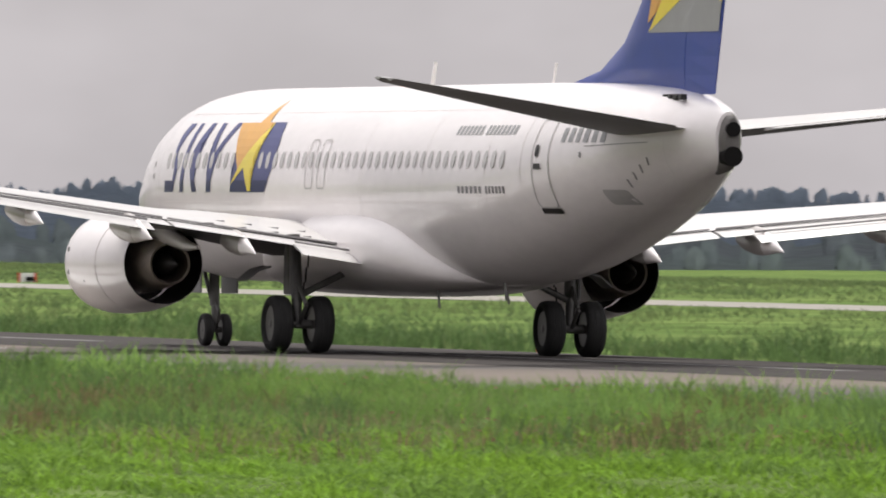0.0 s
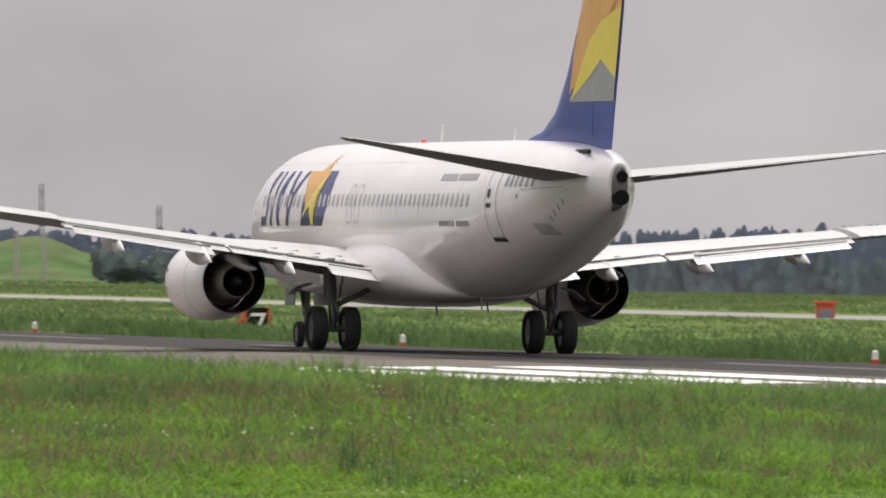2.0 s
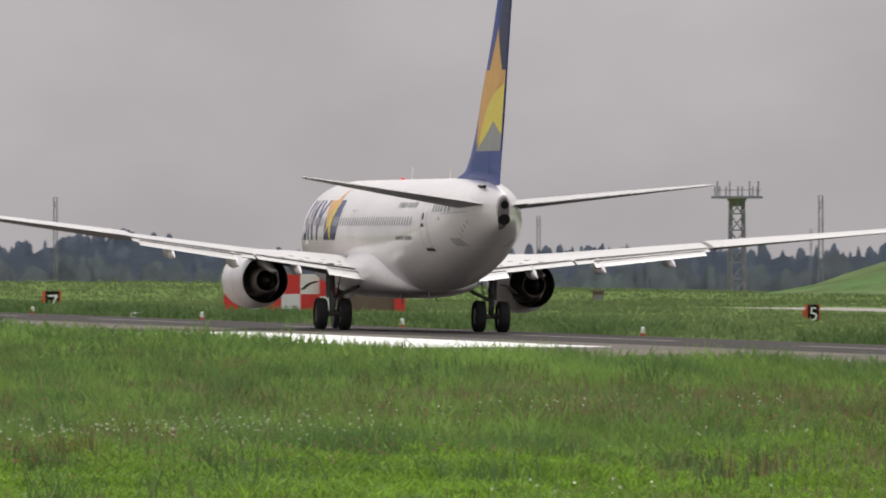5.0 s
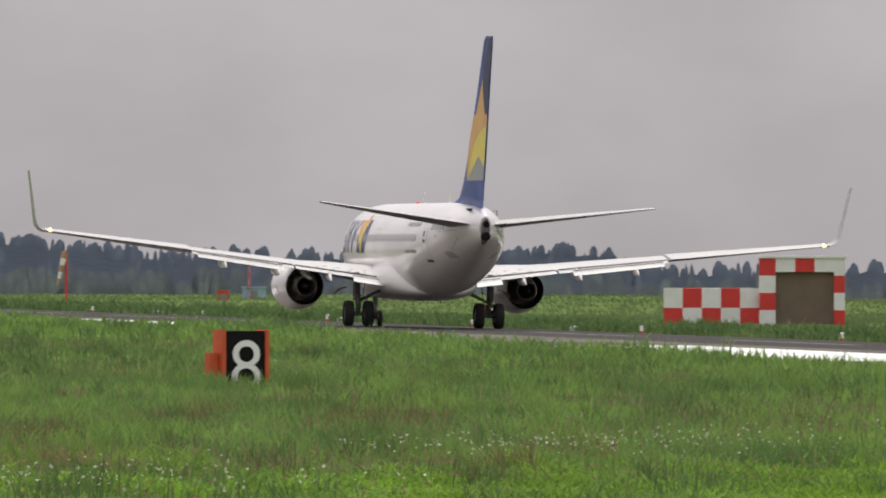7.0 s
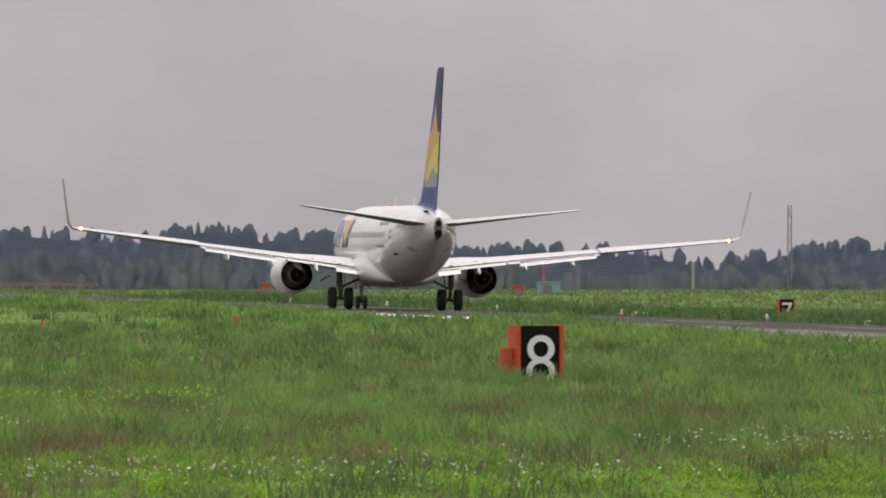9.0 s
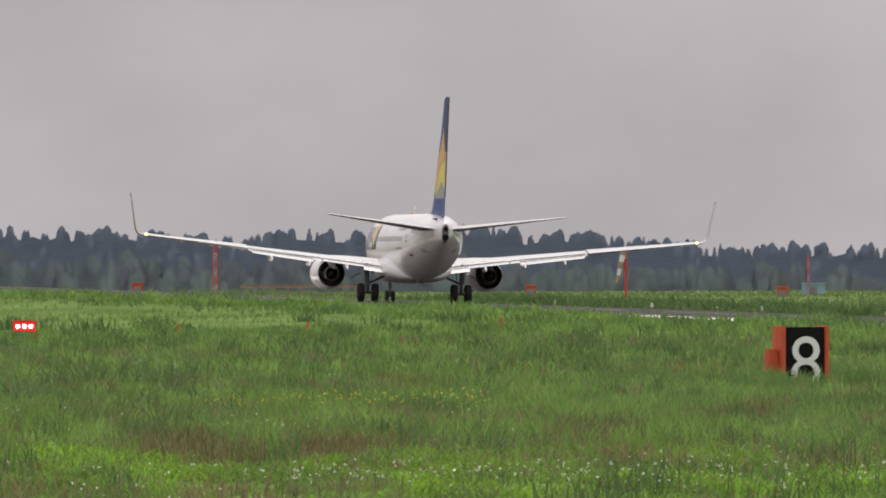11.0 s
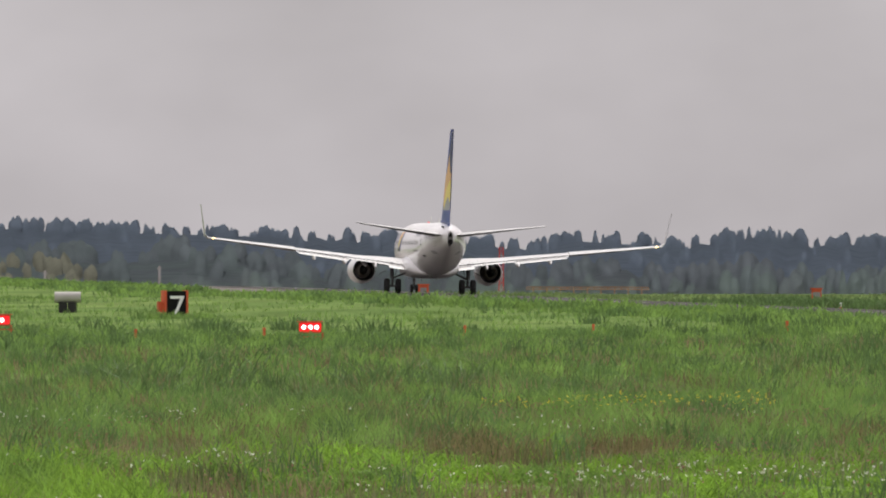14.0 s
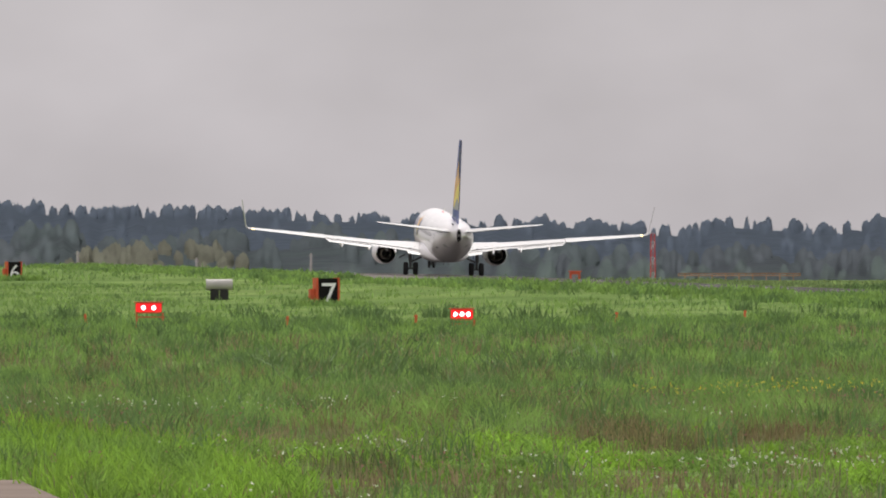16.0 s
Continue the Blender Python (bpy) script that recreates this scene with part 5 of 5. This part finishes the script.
def field_pole(az, r, top_el):
    x, y = at(az, r)
    b = terrain(x, y)
    s = tagged(new("field_pole"), "pale grey concrete pole before the trees", "pole", "field poles")
    bm = bmesh.new()
    h = 3.22 + r * math.tan(radians(top_el)) - b
    tube(bm, (0, 0, -0.2), (0, 0, h), 0.16, 0.12, n=10)
    part("shaft", bm, CONCRETE, s)
    bm = bmesh.new()
    tube(bm, (-0.3, 0, h - 0.3), (0.3, 0, h - 0.3), 0.05, n=6)
    part("crossarm", bm, CONCRETE, s)
    s.matrix_world = pose(x, y, b)


for az, e in ((7.803, -0.064), (2.456, -0.05), (2.939, -0.08), (3.403, -0.06)):
    field_pole(az, 1450, e)
for az in (11.70, 11.81):
    field_pole(az, 950, -0.03)

# localiser aerial row: orange frames at the field's end
for k in range(9):
    x, y = at(4.92 + 0.055 * k, 1340 - 6 * k)
    s = tagged(new("aerial_frame"), "orange localiser aerial frame on posts", "aerial", "localiser aerial row")
    bm = bmesh.new()
    tube(bm, (0, 0, -0.2), (0, 0, 0.7), 0.06, n=6)
    part("post", bm, MUTED, s)
    bm = bmesh.new()
    for z in (0.5, 0.7, 0.7):
        tube(bm, (-0.62, 0, z), (0.62, 0, z), 0.06, n=6)
    tube(bm, (-0.62, 0, 0.45), (-0.62, 0, 0.72), 0.05, n=6)
    tube(bm, (0.62, 0, 0.45), (0.62, 0, 0.72), 0.05, n=6)
    part("frame", bm, MUTED, s)
    s.matrix_world = pose(x, y, terrain(x, y))


def shed(az, r, w, h, m, label):
    x, y = at(az, r)
    s = tagged(new("field_shed"), label, "shed")
    bm = bmesh.new()
    box(bm, (-w / 2, 0, -0.1), (w / 2, w * 0.7, h), 0.03)
    part("wall", bm, m, s)
    bm = bmesh.new()
    box(bm, (-w / 2 - 0.1, -0.1, h), (w / 2 + 0.1, w * 0.7 + 0.1, h + 0.12), 0.02)
    part("roof", bm, m, s)
    bm = bmesh.new()
    box(bm, (-0.3, -0.03, 0), (0.3, 0.02, min(h - 0.2, 1.9)))
    part("door", bm, SEAM, s)
    s.matrix_world = pose(x, y, terrain(x, y), 0, 0, -az)


shed(7.091, 1150, 0.9, 0.75, ORANGE, "small orange equipment shed in the field")
shed(7.217, 1200, 2.0, 0.9, PALEBLUE, "low pale blue shed in the field")
shed(12.784, 900, 0.9, 0.6, MUTED, "small orange and grey cabinet beyond the runway")
shed(10.396, 900, 0.7, 0.6, RUST, "small brown cabinet beyond the runway")
shed(4.474, 1300, 1.0, 0.7, ORANGE, "small orange equipment cabinet at the field's end")
shed(17.78, 570, 3.4, 0.8, DULLRED, "long low red equipment cabin beyond the runway")
shed(14.98, 600, 0.8, 0.62, ORANGE, "small orange cabinet beside the taxiway")
shed(6.069, 1150, 0.8, 0.9, ORANGE, "small rusty orange cabinet in the far field")

# small equipment frame by the taxiway: white panel and black box between red posts
taxi_box = tagged(new("equipment_box"), "small white and black equipment box between red posts", "equipment")
for q in (-0.36, 0.36):
    bm = bmesh.new()
    box(bm, (q - 0.05, -0.06, -0.1), (q + 0.05, 0.06, 0.62), 0.01)
    part("post", bm, REDP, taxi_box)
bm = bmesh.new()
box(bm, (-0.3, -0.05, 0.08), (0.3, 0.2, 0.6), 0.02)
part("panel", bm, WHITEP, taxi_box, "white panel")
bm = bmesh.new()
box(bm, (-0.06, -0.12, 0.26), (0.28, -0.052, 0.44), 0.01)
part("box", bm, BLACK, taxi_box, "black box")
x, y = at(15.64, 608)
taxi_box.matrix_world = pose(x, y, terrain(x, y) - 0.2, 0, 0, -15)

# corner of a service road in the near field
SERVICE = mat("brown_service_asphalt", (0.16, 0.125, 0.105), 0.95, spec=0.05, var=0.2, scale=0.8, fine=8, bump=0.3)
road_xs, road_ys = steps(-30, 6.5, 8), steps(120, 168, 8)
tagged(sheet("service_road", road_xs, road_ys, SERVICE, 0.05), "worn grey-brown asphalt corner of a service road", "road", kind="structure")

# ---- long grass ----
DEEP = (1.7, 0.12, 0.8)
LUSH = mat("long_green_grass", (0.194, 0.303, 0.077), 0.8, var=0.34, scale=0.7, fine=3.0, island=0.22, spec=0.12, second=(0.115, 0.185, 0.064), mixscale=0.5, translucent=0.45, stretch=DEEP)
BRIGHT = mat("fresh_green_clover", (0.19, 0.32, 0.043), 0.8, var=0.25, scale=0.6, fine=2.5, island=0.4, spec=0.12, second=(0.145, 0.235, 0.055), mixscale=0.8, translucent=0.45, stretch=DEEP)
WEEDY = mat("weedy_brownish_grass", (0.185, 0.205, 0.10), 0.85, var=0.3, scale=0.5, fine=2.0, island=0.35, spec=0.1, second=(0.225, 0.165, 0.10), mixscale=0.4, translucent=0.35, stretch=DEEP)
REED = mat("dark_reed_leaf", (0.10, 0.155, 0.055), 0.7, var=0.2, scale=0.2, fine=1.2, island=0.3, spec=0.2, translucent=0.3)
PETAL = mat("white_clover_petals", (0.72, 0.70, 0.60), 0.7, var=0.1)
YPETAL = mat("yellow_flower_petals", (0.70, 0.55, 0.05), 0.7, var=0.1)


def field_points(n, r0, r1, a0, a1, xmax):
    r = np.sqrt(rng.uniform(r0 * r0, r1 * r1, n))
    a = np.radians(rng.uniform(a0, a1, n))
    x, y = r * np.sin(a), r * np.cos(a)
    k = (x < xmax) & ~((x < 6.55) & (y < 168.2))
    return x[k], y[k]


def patch(x, y, s, seed=0.0):
    """A smooth patchiness between -1 and 1."""
    return (np.sin(x / s + 1.7 + seed) * np.cos(y / (s * 2.1) + 0.4 + seed) + 0.6 * np.sin((x + 0.6 * y) / (s * 0.8) + seed) + 0.5 * np.cos((x * 0.9 - 0.35 * y) / (s * 0.45) + 2 * seed)) / 1.6


def blades(x, y, h, w, lean=0.35, per=3):
    """Tufts of bent grass blades: two triangles a blade."""
    n = len(x)
    x, y = np.repeat(x, per), np.repeat(y, per)
    hh = np.repeat(h, per) * rng.uniform(0.6, 1.15, n * per)
    ww = np.repeat(w, per) if np.ndim(w) else np.full(n * per, w)
    x = x + rng.normal(0, 1, n * per) * ww * 3
    y = y + rng.normal(0, 1, n * per) * ww * 3
    z = heights(x, y) - 0.03
    a = rng.uniform(0, 2 * math.pi, n * per)
    dx, dy = np.cos(a), np.sin(a)
    lx, ly = rng.normal(0, lean, n * per) * hh, rng.normal(0, lean, n * per) * hh
    b0 = np.stack([x - dx * ww / 2, y - dy * ww / 2, z], 1)
    b1 = np.stack([x + dx * ww / 2, y + dy * ww / 2, z], 1)
    m0 = np.stack([x - dx * ww * .4 + lx * .35, y - dy * ww * .4 + ly * .35, z + hh * .6], 1)
    m1 = np.stack([x + dx * ww * .4 + lx * .35, y + dy * ww * .4 + ly * .35, z + hh * .6], 1)
    tp = np.stack([x + lx, y + ly, z + hh], 1)
    return np.concatenate([np.stack([b0, b1, m1], 1), np.stack([b0, m1, m0], 1), np.stack([m0, m1, tp], 1)])


soups, fresh = [], []
for n, r0, r1, w, hh in ((56000, 130, 200, 0.019, 0.25), (60000, 200, 300, 0.025, 0.31), (42000, 300, 480, 0.042, 0.32), (30000, 480, 900, 0.06, 0.22), (8000, 900, 1400, 0.12, 0.32)):
    x, y = field_points(n, r0, r1, 1.5, 20.3, 60.2)
    h = hh * (1 + 0.42 * patch(x, y, 1.6) + 0.25 * patch(x, y, 15.0, 2.0) + 0.42 * patch(x, y, 0.55, 4.0) + 0.4 * patch(x, y * 0.15, 0.7, 8.0)) * np.where(x > 50, 1.2, 1.0)
    h = np.maximum(0.10, h)
    k = (patch(x, y, 9.0, 3.3) - np.clip((np.hypot(x, y) - 212) / 50, -1, 3) + rng.normal(0, 0.25, len(x)) > 0.15) & (x < 52)
    soups.append(blades(x[~k], y[~k], h[~k], w, 0.45))
    fresh.append(blades(x[k], y[k], h[k] * 0.55 * (1 + 0.55 * patch(x[k], y[k], 0.45, 9.0)), w * 2.0, 0.8, 4))
# taller, uneven tufts along the bank above the runway
y = rng.uniform(120, 1300, 30000)
x = rng.uniform(51, 60, 30000)
k = rng.random(30000) < np.clip(300 / y, 0.25, 1)
x, y = x[k], y[k]
soups.append(blades(x, y, np.maximum(0.18, 0.40 * (1 + 0.35 * patch(x, y, 3.1, 6.0) + 0.3 * patch(x, y, 1.0, 2.0))), np.clip(y / 5200, 0.035, 0.2), 0.4))
for sx, sy in ((36.0, 285.8), (36.0, 593.5), (36.0, 937.0)):
    n = 260
    x, y = sx + rng.uniform(-1.6, 1.6, n), sy + rng.uniform(-3.0, -0.3, n)
    soups.append(blades(x, y, rng.uniform(0.25, 0.55, n), sy / 9000, 0.3))
# a stand of fresh tall grass beside the service road
a = np.radians(rng.uniform(1.6, 3.4, 5200))
r = rng.uniform(150, 214, 5200)
k = r < 214 - 44 * np.clip((np.degrees(a) - 2.2) / 1.0, 0, 1.2) + rng.normal(0, 3, 5200)
x, y = (r * np.sin(a))[k], (r * np.cos(a))[k]
k = ~((x < 6.6) & (y < 168.3))
fresh.append(blades(x[k], y[k], rng.uniform(0.3, 0.5, k.sum()), 0.026, 0.45))
soup("long_grass", np.concatenate(soups), LUSH, "long lush green grass of the airfield verge", "grass")
soup("fresh_clover", np.concatenate(fresh), BRIGHT, "low bright green clover and herbs in the field", "clover")
def weedy(x, y):
    """Belts of the field where weeds and clover flowers gather."""
    r, a = np.hypot(x, y), np.degrees(np.arctan2(x, y))
    ends = np.clip((a - 9.5) / 1.5, 0, 1) + np.clip((6.5 - a) / 1.2, 0, 1)
    return ends * np.exp(-((r - 218 - 10 * np.sin(3 * a)) / 30) ** 2)


soups = []
for n, r0, r1, w, hh in ((34000, 138, 260, 0.02, 0.34), (26000, 220, 420, 0.03, 0.44)):
    x, y = field_points(n, r0, r1, 1.5, 20.3, 57)
    k = patch(x, y, 6.0, 5.0) + 0.4 * patch(x, y, 1.3, 1.0) + rng.normal(0, 0.3, len(x)) > 0.2 - 0.75 * weedy(x, y)
    soups.append(blades(x[k], y[k], 0.85 * hh * (1 + 0.3 * patch(x[k], y[k], 1.1, 7.0)), w, 0.25))
soup("weed_patches", np.concatenate(soups), WEEDY, "brownish seed heads and weeds among the grass", "weeds")
# tall dock and sorrel clumps
DOCK = mat("reddish_dock_stems", (0.21, 0.165, 0.085), 0.85, var=0.3, scale=0.5, fine=2.0, island=0.35, spec=0.1, translucent=0.3, second=(0.11, 0.125, 0.055), mixscale=0.4)
cx, cy = field_points(170, 165, 330, 1.8, 20, 52)
ex_, ey_ = field_points(420, 180, 265, 1.8, 20, 52)
k = weedy(ex_, ey_) * (0.6 + 0.8 * patch(ex_, ey_, 5.0, 5.0)) > 0.6
cx, cy = np.concatenate([cx, ex_[k]]), np.concatenate([cy, ey_[k]])
STANDS = [(6.3, 212), (6.42, 216), (7.75, 225), (7.9, 232), (7.1, 240), (4.75, 200), (5.25, 200), (6.9, 235), (7.55, 236), (9.0, 240), (15.7, 166), (16.1, 178), (18.2, 157), (18.55, 170),
          (4.8, 196), (4.06, 232), (4.57, 197), (5.37, 196), (11.6, 225), (12.0, 232), (12.35, 222), (13.1, 215), (3.5, 225), (2.5, 250), (2.9, 262)]
sa, sr = np.repeat(np.array(STANDS), 3, 0).T
sa, sr = np.radians(sa + rng.normal(0, 0.055, len(sa))), sr + rng.normal(0, 3.0, len(sr))
cx, cy = np.concatenate([cx, sr * np.sin(sa)]), np.concatenate([cy, sr * np.cos(sa)])
cx, cy = np.repeat(cx, 26), np.repeat(cy, 26)
cx, cy = cx + rng.normal(0, 0.3, len(cx)), cy + rng.normal(0, 0.9, len(cx))
soup("dock_clumps", blades(cx, cy, rng.uniform(0.25, 0.55, len(cx)), 0.019, 0.28, 3), DOCK, "brownish dock and sorrel clumps in the grass", "weeds")
# dark green tufts that stand out of the field
TUFT = mat("dark_tuft_grass", (0.105, 0.165, 0.062), 0.8, var=0.3, scale=0.5, fine=2.0, island=0.3, spec=0.12, translucent=0.35)
cx, cy = field_points(1100, 150, 520, 1.8, 20.2, 58)
sp = rng.uniform(0.12, 0.34, len(cx))
th = rng.uniform(0.3, 0.62, len(cx))
cx, cy, sp, th = [np.repeat(v, 16) for v in (cx, cy, sp, th)]
cx, cy = cx + rng.normal(0, 1, len(cx)) * sp, cy + rng.normal(0, 1, len(cx)) * sp * 2
soup("dark_tufts", blades(cx, cy, th, np.clip(np.hypot(cx, cy) / 8000, 0.022, 0.06), 0.42, 2), TUFT, "dark green grass tufts standing out of the field", "grass")
# broad dark reed leaves in loose clumps
c_ = rng.integers(0, 26, 300)
a = np.radians(rng.uniform(3.2, 4.7, 26)[c_] + rng.normal(0, 0.06, 300))
r = rng.normal(285, 18, 26)[c_] + rng.normal(0, 4.0, 300)
soup("reed_clumps", blades(r * np.sin(a), r * np.cos(a), rng.uniform(0.45, 0.8, 300), 0.04, 0.6, 2), REED, "tall dark reed leaves standing in clumps", "reeds")
# far verge
soups = []
for n, a0, a1, r0, r1 in ((58000, 2.5, 20.3, 250, 900), (26000, 4, 20.3, 600, 1300)):
    r = np.sqrt(rng.uniform(r0 * r0, r1 * r1, n))
    a = np.radians(rng.uniform(a0, a1, n))
    x, y = r * np.sin(a), r * np.cos(a)
    k = (x > 102.1) & (x < 240) & ~((x > 150) & (x < 164) & (y < 805))
    x, y, r = x[k], y[k], r[k]
    tall = np.where(x < 113, 1.3, 0.8)
    soups.append(blades(x, y, tall * np.maximum(0.1, 0.28 * (1 + 0.4 * patch(x, y, 2.5, 1.0) + 0.3 * patch(x, y, 14.0, 3.0))), r * 0.00013, 0.6))
# the far grass colour is dulled to hold the distance haze
FARGRASS = mat("haze_dulled_grass", (0.17, 0.218, 0.09), 0.9, var=0.25, scale=0.3, fine=1.5, island=0.12, spec=0.05, second=(0.12, 0.17, 0.075), mixscale=0.12, translucent=0.4)
soup("far_verge_grass", np.concatenate(soups), FARGRASS, "rough green grass beyond the runway", "grass")


# tall weeds in uneven stands along the far runway edge
y = rng.uniform(270, 1050, 26000)
x = 102.6 + np.abs(rng.normal(0, 4.0, 26000))
k = (np.hypot(x - 122, y - 542.5) > 26) & (patch(x * 3, y, 3.4, 1.5) + 0.5 * patch(x, y, 1.2, 0.3) + rng.normal(0, 0.2, 26000) > 0.05)
x, y = x[k], y[k]
soup("verge_weeds", blades(x, y, 0.62 * (1 + 0.45 * patch(x, y, 2.2, 4.0)).clip(0.3), np.hypot(x, y) * 0.00017, 0.45, 2), TUFT, "tall dark green weeds along the far runway edge", "weeds")


def flowers(name, n, r0, r1, seed, thresh, m, size, label, lift=0.0, a0=1.5, a1=20.3):
    x, y = field_points(n, r0, r1, a0, a1, 55)
    k = patch(x, y, 5.0, seed) + 0.6 * patch(x, y, 1.7, seed * 2) + rng.normal(0, 0.2, len(x)) > thresh - lift * np.exp(-((np.hypot(x, y) - 166 - 0.14 * x * (x < 30)) / 9) ** 2)
    x, y = x[k], y[k]
    z = heights(x, y) + rng.uniform(0.20, 0.38, len(x))
    c = np.stack([x, y, z], 1)[:, None, None, :]
    t = rng.normal(size=(len(x), 4, 3, 3)) * size
    soup(name, (c + t).reshape(-1, 3, 3), m, label, "flowers")


flowers("clover_flowers", 11000, 140, 240, 3.0, 0.85, PETAL, 0.0125, "white clover blossoms scattered in the grass", 0.3, 1.5, 14.2)
ROSE = mat("faded_red_clover", (0.30, 0.13, 0.115), 0.8, var=0.2)
flowers("red_clover", 15000, 140, 250, 5.0, 0.55, ROSE, 0.012, "faded reddish clover heads in low grass", 0.3)
flowers("yellow_flowers", 280, 240, 268, 8.0, 0.3, YPETAL, 0.016, "small yellow field flowers", 0.0, 4.7, 5.9)


# ---- motion ----
def motions():
    """The airliner rolls down the runway and gathers speed; its wheels turn."""
    lift = {14.5: 0.3, 15: 1.0, 15.5: 1.7, 16: 2.3}  # the nose comes up
    walk(airliner, [(t, pose(RX, s, 0, lift.get(t, 0), 1.1, 0)) for t, s, *_ in TRACK])
    for hub, place in WHEELS:
        rows = []
        for k in range(0, 16 * FPS + 1):
            rows.append((k / FPS, Matrix.Translation(place) @ Matrix.Rotation(-radians(70.0) * k, 4, 'X')))
        walk(hub, rows)


motions()
